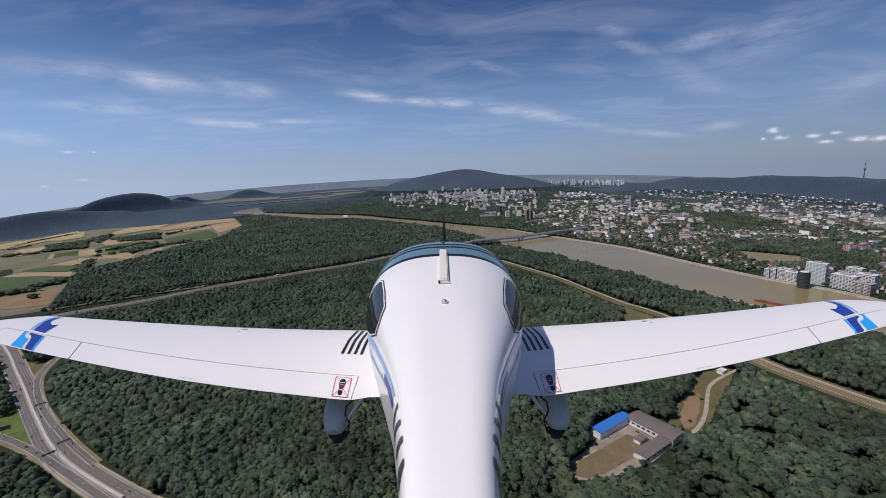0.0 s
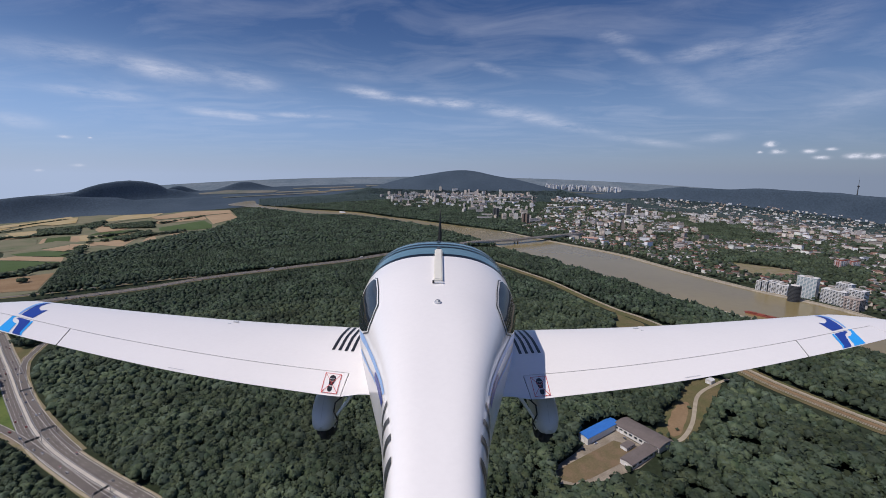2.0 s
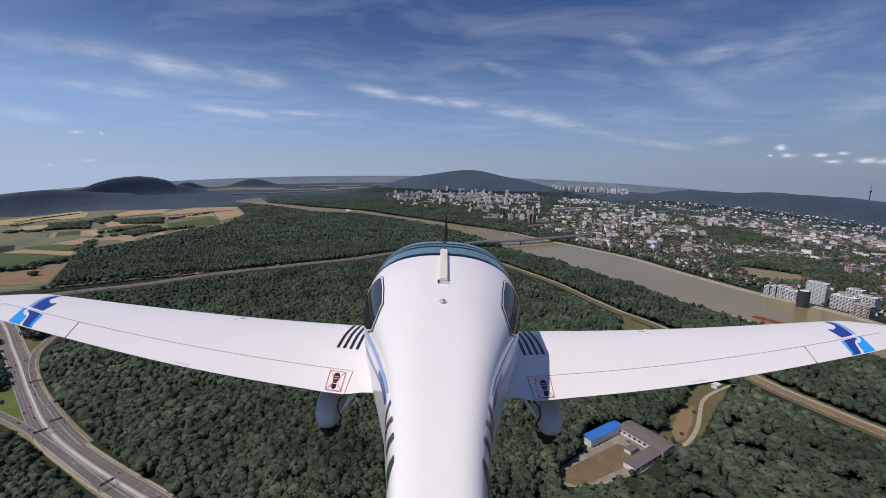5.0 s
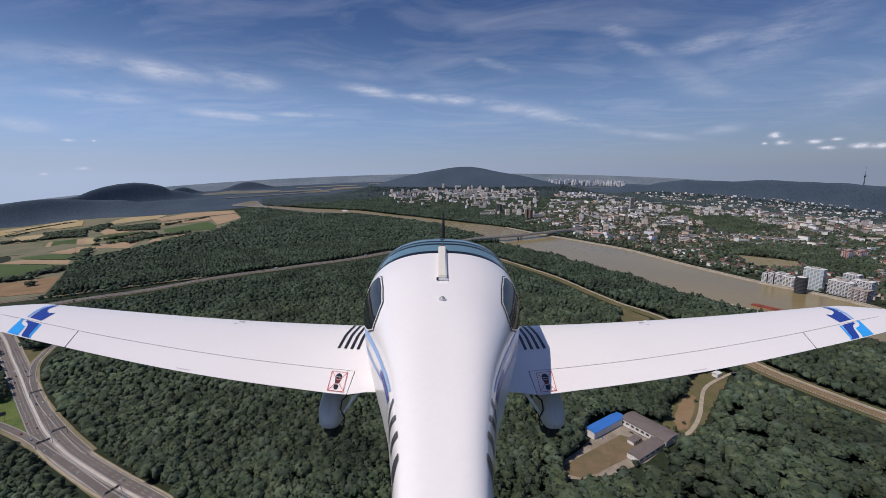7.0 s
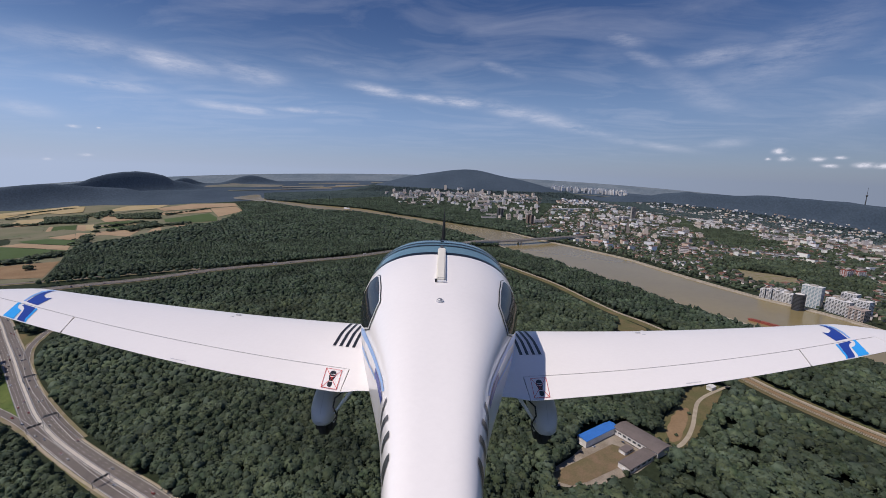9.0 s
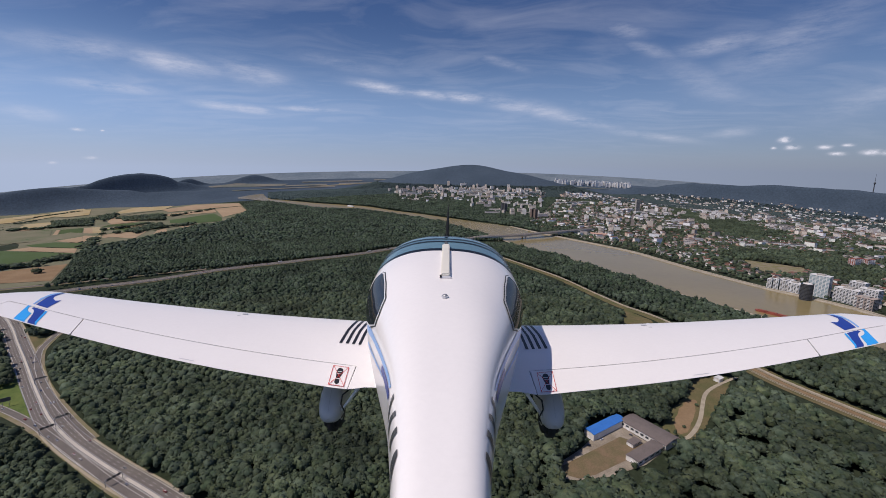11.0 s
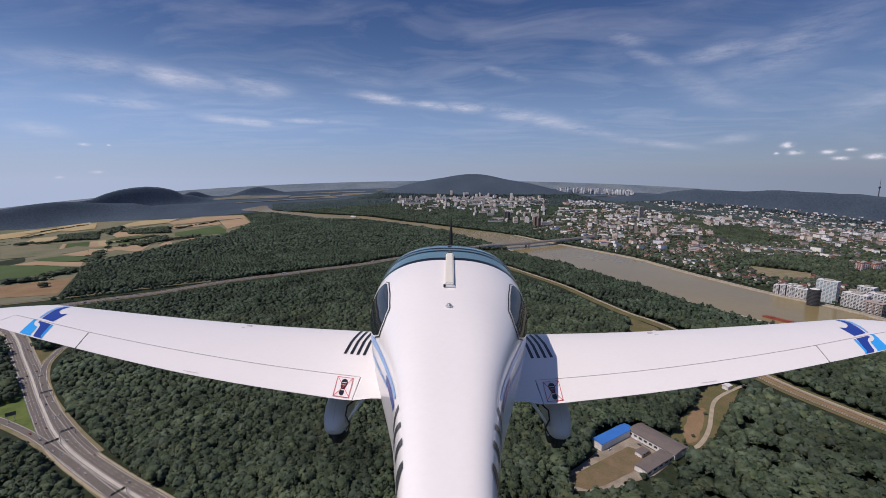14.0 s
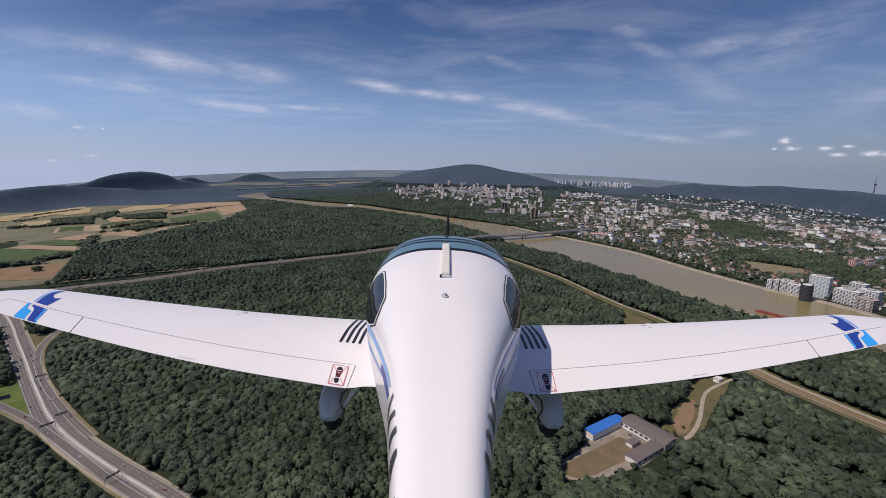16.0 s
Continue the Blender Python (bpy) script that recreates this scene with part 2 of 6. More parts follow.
PALE_FIELD = material("far_pale_field", (0.19, 0.175, 0.15), rough=0.95, vary=0.15, scale=0.004, fine=12, second=(0.11, 0.125, 0.11), spec=0.1)
OLIVE_FIELD = material("olive_crop", (0.135, 0.145, 0.090), rough=0.95, vary=0.12, scale=0.01, fine=30, second=(0.185, 0.172, 0.118), spec=0.1)
WATER = material("muddy_river", (0.25, 0.198, 0.090), rough=0.2, vary=0.06, scale=0.004, fine=12, second=(0.22, 0.176, 0.083), bump=0.03, bump_scale=0.25, spec=0.38)
STONE = material("bank_stone", (0.42, 0.37, 0.29), rough=0.9, vary=0.3, scale=0.05, fine=20, spec=0.2)
ASPHALT = material("asphalt", (0.142, 0.124, 0.112), rough=0.88, vary=0.18, scale=0.05, fine=25, second=(0.115, 0.102, 0.094))
PALE_CONCRETE = material("pale_concrete", (0.50, 0.46, 0.40), rough=0.85, vary=0.15, scale=0.08, fine=20)
CONCRETE = material("concrete", (0.36, 0.34, 0.31), rough=0.85, vary=0.15, scale=0.08, fine=20)
VERGE = material("verge_gravel", (0.24, 0.20, 0.15), rough=0.95, vary=0.25, scale=0.05, fine=15, second=(0.17, 0.16, 0.075), spec=0.1)
YARD_DUST = material("dusty_concrete", (0.30, 0.26, 0.21), rough=0.95, vary=0.25, scale=0.06, fine=12, second=(0.22, 0.185, 0.14), spec=0.1)
GRAVEL = material("gravel_track", (0.38, 0.33, 0.25), rough=0.95, vary=0.2, scale=0.1, fine=15)
PAINT = material("road_paint", (0.72, 0.71, 0.68), rough=0.7, vary=0.12)
STEEL = material("galvanised_steel", (0.42, 0.43, 0.44), rough=0.5, metal=0.7, vary=0.12)
DARK_STEEL = material("dark_steel", (0.10, 0.105, 0.11), rough=0.55, metal=0.4, vary=0.15)
CROWN = material("leaf_crown", (0.030, 0.051, 0.030), rough=0.75, vary=0.24, scale=0.085, fine=9, second=(0.068, 0.093, 0.056), broad=0.5, tint=0.05, bump=0.7, bump_scale=1.0, island=0.26, spec=0.15)
CROWN_SINGLE = material("leaf_crown_single", (0.030, 0.051, 0.030), rough=0.75, vary=0.24, scale=0.085, fine=9, second=(0.068, 0.093, 0.056), broad=0.5, tint=0.05, bump=0.7, bump_scale=1.0, island=0.24, single=0.26, spec=0.15)
# crowns of the far hills: blue haze put into the leaf colour
HILL_CROWN = material("hazed_hill_crown", (0.050, 0.074, 0.075), rough=0.9, vary=0.16, scale=0.01, fine=16, second=(0.062, 0.088, 0.086), island=0.07, spec=0.1)
# same leaf crowns for the farther woods, slightly bluer to imitate distance haze
FAR_HAZE_CROWN = material("far_haze_crown", (0.028, 0.046, 0.031), rough=0.8, vary=0.3, scale=0.06, fine=7, second=(0.060, 0.086, 0.055), bump=1.0, bump_scale=0.6, island=0.32, spec=0.12, broad=0.40, tint=0.03)
BARK = material("bark", (0.12, 0.095, 0.07), rough=0.95, vary=0.3)
CITY_GROUND = material("city_ground", (0.030, 0.042, 0.022), rough=0.95, vary=0.4, scale=0.012, fine=12, second=(0.075, 0.072, 0.055), spec=0.1)
WALLS = palette_material("house_render", ((0.86, 0.86, 0.86), (0.80, 0.73, 0.65), (0.86, 0.86, 0.86), (0.59, 0.45, 0.35), (0.86, 0.86, 0.78), (0.42, 0.37, 0.32)))
ROOFS = palette_material("house_roof", ((0.15, 0.065, 0.045), (0.18, 0.095, 0.07), (0.085, 0.08, 0.075), (0.26, 0.245, 0.23), (0.12, 0.06, 0.045), (0.12, 0.10, 0.09)))
WALLS_ONE = palette_material("house_render_one", ((0.86, 0.86, 0.86), (0.80, 0.73, 0.65), (0.86, 0.86, 0.86), (0.59, 0.45, 0.35), (0.86, 0.86, 0.78), (0.42, 0.37, 0.32)), by="Random")
ROOFS_ONE = palette_material("house_roof_one", ((0.15, 0.065, 0.045), (0.18, 0.095, 0.07), (0.085, 0.08, 0.075), (0.26, 0.245, 0.23), (0.12, 0.06, 0.045), (0.12, 0.10, 0.09)), by="Random")
PANEL = palette_material("panel_block_render", ((0.78, 0.74, 0.68), (0.70, 0.60, 0.50), (0.82, 0.79, 0.75), (0.58, 0.53, 0.50)), by="Random")
WINDOW_DARK = material("window_glass_dark", (0.045, 0.055, 0.065), rough=0.15, vary=0.2)
GLASS_BLUE = material("blue_curtain_wall", (0.24, 0.33, 0.36), rough=0.12, vary=0.12, scale=0.1)
GLASS_BLACK = material("black_curtain_wall", (0.03, 0.032, 0.036), rough=0.12, vary=0.2)
OFFICE_WHITE = material("white_cladding", (0.66, 0.66, 0.65), rough=0.6, vary=0.08, scale=0.1)
PALE_BROWN = material("pale_brown_cladding", (0.40, 0.33, 0.29), rough=0.7, vary=0.15, scale=0.1)
BROWN_CLAD = material("brown_cladding", (0.20, 0.15, 0.125), rough=0.7, vary=0.15, scale=0.1)
BLUE_SHEET = material("blue_roof_sheet", (0.035, 0.17, 0.52), rough=0.5, vary=0.1, scale=0.1)
GREY_ROOF = material("grey_roof_felt", (0.15, 0.125, 0.115), rough=0.9, vary=0.15, scale=0.1)
PLASTER = material("white_plaster", (0.70, 0.68, 0.64), rough=0.85, vary=0.1, scale=0.2)
PINK_ROOF = material("pale_red_roof", (0.48, 0.30, 0.23), rough=0.9, vary=0.12, scale=0.05)
RUST = material("rusty_red_steel", (0.28, 0.07, 0.045), rough=0.8, vary=0.25, scale=0.1)
CAR_PAINT = palette_material("car_paint", ((0.7, 0.7, 0.7), (0.05, 0.05, 0.055), (0.35, 0.36, 0.38), (0.6, 0.6, 0.62), (0.30, 0.03, 0.03), (0.04, 0.08, 0.2)), rough=0.3, by="Random")


# ---- geometry helpers ----
def mesh_object(name, verts, faces, mat, parent=None, label="", smooth=False):
    me = bpy.data.meshes.new(name)
    me.from_pydata([tuple(v) for v in verts], [], [tuple(f) for f in faces])
    me.materials.append(mat)
    if smooth:
        me.polygons.foreach_set("use_smooth", [True] * len(me.polygons))
    me.update()
    ob = new(name, me)
    if parent:
        ob.parent = parent
    if label:
        ob["label"] = label
    return ob


def part(name, bm, mat, parent, label="", smooth=False):
    """Links a bmesh as one mesh object under a thing or a part."""
    me = bpy.data.meshes.new(name)
    bm.to_mesh(me)
    bm.free()
    me.materials.append(mat)
    if smooth:
        me.polygons.foreach_set("use_smooth", [True] * len(me.polygons))
    ob = new(name, me)
    if parent:
        ob.parent = parent
    if label:
        ob["label"] = label
    return ob


def box(sx, sy, sz, at=(0, 0, 0), bevel=0.0, bm=None, turn=0.0):
    """A box that stands on at, in a bmesh."""
    bm = bm or bmesh.new()
    made = bmesh.ops.create_cube(bm, size=1.0, matrix=Matrix.Translation(at) @ pose(0, 0, 0, 0, 0, turn) @ Matrix.Translation((0, 0, sz / 2)) @ Matrix.Diagonal((sx, sy, sz, 1)))
    if bevel:
        edges = list({e for v in made["verts"] for e in v.link_edges})
        bmesh.ops.bevel(bm, geom=edges, offset=bevel, segments=2, affect="EDGES")
    return bm


def cylinder(r, h, at=(0, 0, 0), turn=None, seg=16, r2=None, bm=None):
    bm = bm or bmesh.new()
    m = Matrix.Translation(at) @ (turn or Matrix.Identity(4)) @ Matrix.Translation((0, 0, h / 2))
    bmesh.ops.create_cone(bm, cap_ends=True, segments=seg, radius1=r, radius2=r if r2 is None else r2, depth=h, matrix=m)
    return bm


def thing(name, label, category, at=None, group="", kind=""):
    """An empty at the base of a thing that parents its parts."""
    ob = new(name)
    ob.empty_display_size = 0.2
    if at is not None:
        ob.matrix_world = at
    return tagged(ob, label, category, group, kind)


# ---- lie of the land: plan metres (x right, y ahead) to the place where it is built ----
def smooth01(u):
    u = np.clip(u, 0, 1)
    return u * u * (3 - 2 * u)


def bump2(x, y, cx, cy, rx, ry, h, power=2.0):
    return h * np.exp(-(((x - cx) / rx) ** 2 + ((y - cy) / ry) ** 2) ** (power / 2))


def ridge(x, y, line, width):
    """A wooded ridge along a line of plan points with their heights."""
    best, top = np.full(np.shape(x), 1e9), np.zeros(np.shape(x))
    for (ax, ay, ah), (bx, by, bh) in zip(line, line[1:]):
        dx, dy = bx - ax, by - ay
        t = np.clip(((x - ax) * dx + (y - ay) * dy) / (dx * dx + dy * dy), 0, 1)
        d = np.hypot(x - ax - t * dx, y - ay - t * dy)
        top = np.where(d < best, ah + (bh - ah) * t, top)
        best = np.minimum(best, d)
    return top * np.exp(-(best / width) ** 2)


def relief(x, y):
    """Height of the land over the plain."""
    h = bump2(x, y, 330, 6300, 700, 900, 150) + bump2(x, y, 420, 6200, 1500, 1500, 215, 4.0)
    h = np.maximum(h, bump2(x, y, 350, 5000, 1700, 1300, 95))
    h = np.maximum(h, ridge(x, y, ((-6404, 7152, 215), (-6129, 7389, 225), (-5972, 7516, 300), (-5812, 7641, 352), (-5646, 7764, 378), (-5476, 7885, 376), (-5301, 8004, 333), (-5121, 8120, 262), (-5010, 8189, 170)), 420))
    h = np.maximum(h, bump2(x, y, -5003, 11454, 520, 700, 209))
    h = np.maximum(h, bump2(x, y, -6588, 11206, 300, 500, 184))
    h = np.maximum(h, ridge(x, y, ((-8200, 4000, 215), (-5948, 5350, 224), (-5740, 5573, 246), (-5547, 5765, 268), (-5423, 5882, 270), (-5293, 5999, 250), (-5112, 6154, 199), (-4915, 6312, 150), (-4700, 6474, 120), (-4532, 6593, 60)), 760))
    h = np.maximum(h, ridge(x, y, ((3544, 7394, 100), (3772, 7281, 172), (3989, 7164, 216), (4114, 7093, 254), (4232, 7024, 236), (4461, 6880, 248), (4646, 6757, 263), (4876, 6593, 301),
                                   (5143, 6387, 326), (5385, 6184, 344), (5522, 6062, 337), (5688, 5906, 368), (5875, 5720, 368), (6125, 5451, 367), (7200, 4300, 367)), 620))
    rough = 1 + 0.025 * np.sin(x / 310 + y / 270) + 0.02 * np.sin(x / 140 - y / 190)
    return h * rough


def lift(x, y, over=0.0):
    """Builds far land nearer and smaller along the same line of sight, so that the horizon lies within reach, and bows
    it down at the sides to fit the camera's view; the near land is at true size.
    """
    x, y = np.asarray(x, float), np.asarray(y, float)
    far = np.maximum(np.hypot(x, y), 0.01)
    near = np.where(far < 2500, far, 2500 + 2300 * (far - 2500) / np.maximum(far + 1000, 1))
    side = np.where(y > 1, np.minimum(np.abs(x) / np.maximum(y, 1) * 0.9656, 1.15), 1.15)
    view_bow = 0.058 * side ** 2 / np.sqrt(1 + (side / 0.9656) ** 2) * smooth01((far - 1500) / 4500)
    k = near / far
    z = ALT - near * ((ALT - relief(x, y)) / far + view_bow) + over * k
    return np.stack([x * k, y * k, z], -1)


def place(x, y, turn=0.0, over=0.0):
    """Pose and size of a thing at a plan point."""
    p = lift(x, y, over)
    far = math.hypot(x, y)
    k = 1.0 if far < 2500 else (2500 + 2300 * (far - 2500) / (far + 1000)) / far
    return Matrix.Translation(p) @ pose(0, 0, 0, 0, 0, turn) @ Matrix.Diagonal((k, k, k, 1))


def smooth_line(points, step):
    """A Catmull-Rom line through plan points, resampled."""
    p = np.array(points, float)
    p = np.vstack([2 * p[0] - p[1], p, 2 * p[-1] - p[-2]])
    out = []
    for i in range(1, len(p) - 2):
        n = max(2, int(np.hypot(*(p[i + 1] - p[i])) / step))
        t = np.linspace(0, 1, n, endpoint=False)[:, None]
        out.append(0.5 * (2 * p[i] + (p[i + 1] - p[i - 1]) * t + (2 * p[i - 1] - 5 * p[i] + 4 * p[i + 1] - p[i + 2]) * t ** 2
                          + (3 * p[i] - p[i - 1] - 3 * p[i + 1] + p[i + 2]) * t ** 3))
    out.append(p[-2][None])
    return np.vstack(out)


def normals_of(line):
    d = np.gradient(line, axis=0)
    d /= np.maximum(np.hypot(d[:, 0], d[:, 1]), 1e-6)[:, None]
    return np.stack([-d[:, 1], d[:, 0]], 1)


def strip(name, line, left, right, mat, over, parent=None, thick=0.0, label=""):
    """A ribbon along a plan line from left to right of it (metres, left is positive); with thickness when it is a slab."""
    n = normals_of(line)
    a, b = line + n * np.reshape(left, (-1, 1)), line + n * np.reshape(right, (-1, 1))
    va, vb = lift(a[:, 0], a[:, 1], over), lift(b[:, 0], b[:, 1], over)
    m = len(line)
    verts = np.vstack([va, vb])
    faces = [(i, i + m, i + m + 1, i + 1) for i in range(m - 1)]
    if thick:
        verts = np.vstack([verts, verts - np.array([0, 0, thick])])
        faces += [(i + 2 * m, i + 2 * m + 1, i + 3 * m + 1, i + 3 * m) for i in range(m - 1)]
        faces += [(i, i + 1, i + 1 + 2 * m, i + 2 * m) for i in range(m - 1)]
        faces += [(i + m, i + 3 * m, i + 3 * m + 1, i + m + 1) for i in range(m - 1)]
        faces += [(0, 2 * m, 3 * m, m), (m - 1, 2 * m - 1, 4 * m - 1, 3 * m - 1)]
    return mesh_object(name, verts, faces, mat, parent, label)


def inside(x, y, poly):
    x, y = np.asarray(x), np.asarray(y)
    hit = np.zeros(x.shape, bool)
    for (ax, ay), (bx, by) in zip(poly, poly[1:] + poly[:1]):
        cross = ((ay > y) != (by > y)) & (x < (bx - ax) * (y - ay) / ((by - ay) or 1e-9) + ax)
        hit ^= cross
    return hit


def off_line(x, y, line):
    """Distance of plan points to a line."""
    best = np.full(np.shape(x), 1e9)
    for (ax, ay), (bx, by) in zip(line[:-1], line[1:]):
        dx, dy = bx - ax, by - ay
        t = np.clip(((x - ax) * dx + (y - ay) * dy) / max(dx * dx + dy * dy, 1e-6), 0, 1)
        best = np.minimum(best, np.hypot(x - ax - t * dx, y - ay - t * dy))
    return best


def natural(poly, seed=1):
    """A rounded, slightly ragged outline through plan points."""
    line = smooth_line(poly[-1:] + poly + poly[:2], 5.0)
    rs = np.random.RandomState(seed)
    ends = np.cumsum([0] + [max(2, int(math.dist(a, b) / 5.0)) for a, b in zip(poly[-1:] + poly, poly + poly[:1])])
    line = line[ends[1]:ends[-1]]
    return [tuple(q) for q in line + rs.uniform(-1.1, 1.1, line.shape)]


def patch(name, poly, mat, over, cuts=3, label=""):
    """A flat piece of land with the outline poly, that follows the lie of the land."""
    bm = bmesh.new()
    f = bm.faces.new([bm.verts.new((x, y, 0)) for x, y in poly])
    bmesh.ops.triangulate(bm, faces=[f])
    bmesh.ops.subdivide_edges(bm, edges=bm.edges[:], cuts=cuts, use_grid_fill=True)
    co = np.array([v.co[:2] for v in bm.verts])
    for v, p in zip(bm.verts, lift(co[:, 0], co[:, 1], over)):
        v.co = p
    bmesh.ops.recalc_face_normals(bm, faces=bm.faces[:])
    ob = part(name, bm, mat, None, label)
    return tagged(ob, label, "ground", kind="structure")


# ---- plan ----
RIVER_NEAR = [(-2254, 4749), (-2022, 4470), (-1778, 4171), (-1394, 3726), (-1166, 3483), (-964, 3261), (-777, 3204), (-545, 3085), (-316, 2852), (-117, 2623), (-12, 2475), (134, 2181), (228, 1982), (316, 1731), (397, 1590), (442, 1521), (472, 1422), (503, 1348), (532, 1284), (574, 1223), (583, 1139), (603, 1074), (623, 1021), (646, 969), (682, 925), (701, 874), (726, 824), (754, 779), (777, 736), (803, 667)]
RIVER_FAR = [(-2360, 4947), (-2403, 5320), (-2309, 5535), (-1809, 4410), (-1505, 4028), (-1120, 3635), (-831, 3429), (-576, 3266), (-330, 2983), (-124, 2785), (56, 2586), (212, 2412), (325, 2297), (435, 2088), (510, 1947), (608, 1772), (663, 1668), (709, 1570), (737, 1453), (760, 1351), (788, 1247), (815, 1162), (839, 1086), (866, 1027), (889, 988), (915, 929), (927, 855), (932, 783)]
DYKE = [(117, 1551), (190, 1466), (235, 1381), (274, 1297), (309, 1223), (338, 1149), (366, 1047), (391, 964), (409, 913), (436, 863), (457, 800), (470, 730), (477, 670), (484, 612), (498, 562), (513, 526), (533, 481), (566, 420), (596, 350)]
MOTORWAY = [(-20, 236), (-85, 260)] + [(-155, 290), (-211, 318), (-272, 351), (-332, 382), (-391, 415), (-431, 440), (-475, 472), (-521, 511), (-574, 557), (-641, 617), (-720, 686), (-807, 763), (-893, 829), (-1066, 937)] + [(-1186, 1000)]
RAMP = [(-230, 318)] + [(-309, 359), (-348, 381), (-394, 408), (-438, 433), (-483, 458), (-532, 481), (-606, 511), (-720, 553)]
RAMP_RIGHT = [(-387, 428), (-437, 462), (-486, 498), (-534, 535), (-582, 577), (-623, 618), (-658, 661), (-679, 702), (-692, 736), (-690, 788)]
CROSS = [(-1180, 830), (-1060, 893)] + [(-957, 962), (-860, 1039), (-802, 1079), (-745, 1129), (-668, 1216), (-582, 1286), (-512, 1331), (-439, 1389), (-358, 1442), (-273, 1510), (-181, 1606), (-32, 1714)] + [(100, 1790)]
LINK = [(-1250, 935), (-1130, 975), (-1030, 1030), (-940, 1090), (-850, 1150), (-780, 1200), (-700, 1240)]
BRIDGE = [(0, 1736), (130, 1800), (283, 1833), (422, 1903), (574, 1991), (741, 2090)]
CITY_ROAD = [(741, 2090), (900, 2190), (1050, 2350), (1250, 2800), (1500, 3300), (2000, 3900)]
FARMLAND = [(-6165, 4699), (-4885, 4693), (-4422, 4608), (-3997, 4769), (-3587, 4650), (-2495, 3906), (-2330, 4071), (-1852, 3915), (-1380, 3034), (-1240, 2420), (-1292, 2211), (-1288, 1994), (-1277, 1827), (-1306, 1665), (-1317, 1581), (-1303, 1526), (-1210, 1369), (-1144, 1279), (-1011, 1073), (-1047, 1027), (-1248, 921)]
CITY = [(500, 2160), (560, 2000), (655, 1800), (712, 1690), (758, 1585), (787, 1462), (810, 1360), (838, 1258), (865, 1175), (889, 1100), (916, 1042), (940, 1002), (966, 940), (978, 860), (985, 780), (1150, 700), (2400, 1150), (7800, 4700), (5600, 6300), (3700, 7000), (2700, 6500), (1381, 4831), (500, 2420)]
WOOD_PARK = [(1013, 1427), (1029, 1296), (1133, 1295), (1092, 1152), (1168, 1091), (1375, 1295), (1404, 1592), (1226, 1612), (1164, 1715)]
WOOD_SPUR = [(2951, 8161), (3116, 7407), (2966, 6173), (2315, 4331), (1926, 3200), (1604, 2601), (1537, 2666), (1996, 3926), (2117, 4652), (1814, 5001)]
BARE = [(1033, 1457), (1083, 1418), (1160, 1327), (1073, 1234), (999, 1258), (988, 1338)]
WOOD_HILL = [(1602, 2646), (2057, 3007), (1688, 2198), (1394, 1874), (1431, 2164)]
MEADOW = [(-755, 720), (-720, 717), (-688, 710), (-664, 665), (-626, 618), (-585, 577), (-606, 590), (-689, 664)]
YARD = [(122, 395), (153, 419), (170, 436), (216, 464), (229, 439), (247, 419), (214, 395), (169, 377), (140, 371), (119, 374)]
CLEARING = [(260, 444), (271, 471), (305, 508), (334, 536), (364, 575), (391, 589), (424, 589), (408, 559), (372, 522), (340, 489), (310, 455), (286, 434), (274, 434)]
CLEARING_FAR = [(339, 768), (396, 894), (417, 860), (426, 818), (381, 752)]
FAR_FIELD = [(-5000, 9200), (-5450, 10100), (-5000, 10500), (-4400, 10300), (-3458, 9674), (-3125, 8425), (-3900, 8600), (-4443, 8847)]
ramp_line, motor_line, cross_line, dyke_line = smooth_line(RAMP, 12), smooth_line(MOTORWAY, 12), smooth_line(CROSS, 20), smooth_line(DYKE, 15)
TRACK = smooth_line([(269, 437), (284, 442), (304, 460), (323, 483), (340, 508), (360, 536), (381, 555), (415, 576), (440, 589)], 4)
river_poly = RIVER_NEAR + RIVER_FAR[::-1]


def make_ground():
    az = np.concatenate([np.radians(np.arange(-60, 60.01, 0.3)), np.radians(np.arange(63, 298, 3.0))])
    n = len(az)
    for name, rings, mat, label in (("ground", np.concatenate([[0.02], np.geomspace(60, 4600, 110)]), WOODLAND, "wide green wooded plain"),
                                    ("distant_ground", np.geomspace(4600, 14500, 90), DISTANT, "far plain with wooded hills, tinted blue for haze"),
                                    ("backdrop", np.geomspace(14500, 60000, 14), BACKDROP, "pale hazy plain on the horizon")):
        a, r = np.meshgrid(az, rings, indexing="ij")
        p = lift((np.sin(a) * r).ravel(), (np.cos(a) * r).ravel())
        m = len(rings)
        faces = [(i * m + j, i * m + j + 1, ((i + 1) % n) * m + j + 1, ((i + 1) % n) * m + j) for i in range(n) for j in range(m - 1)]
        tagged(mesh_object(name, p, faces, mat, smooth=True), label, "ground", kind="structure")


make_ground()


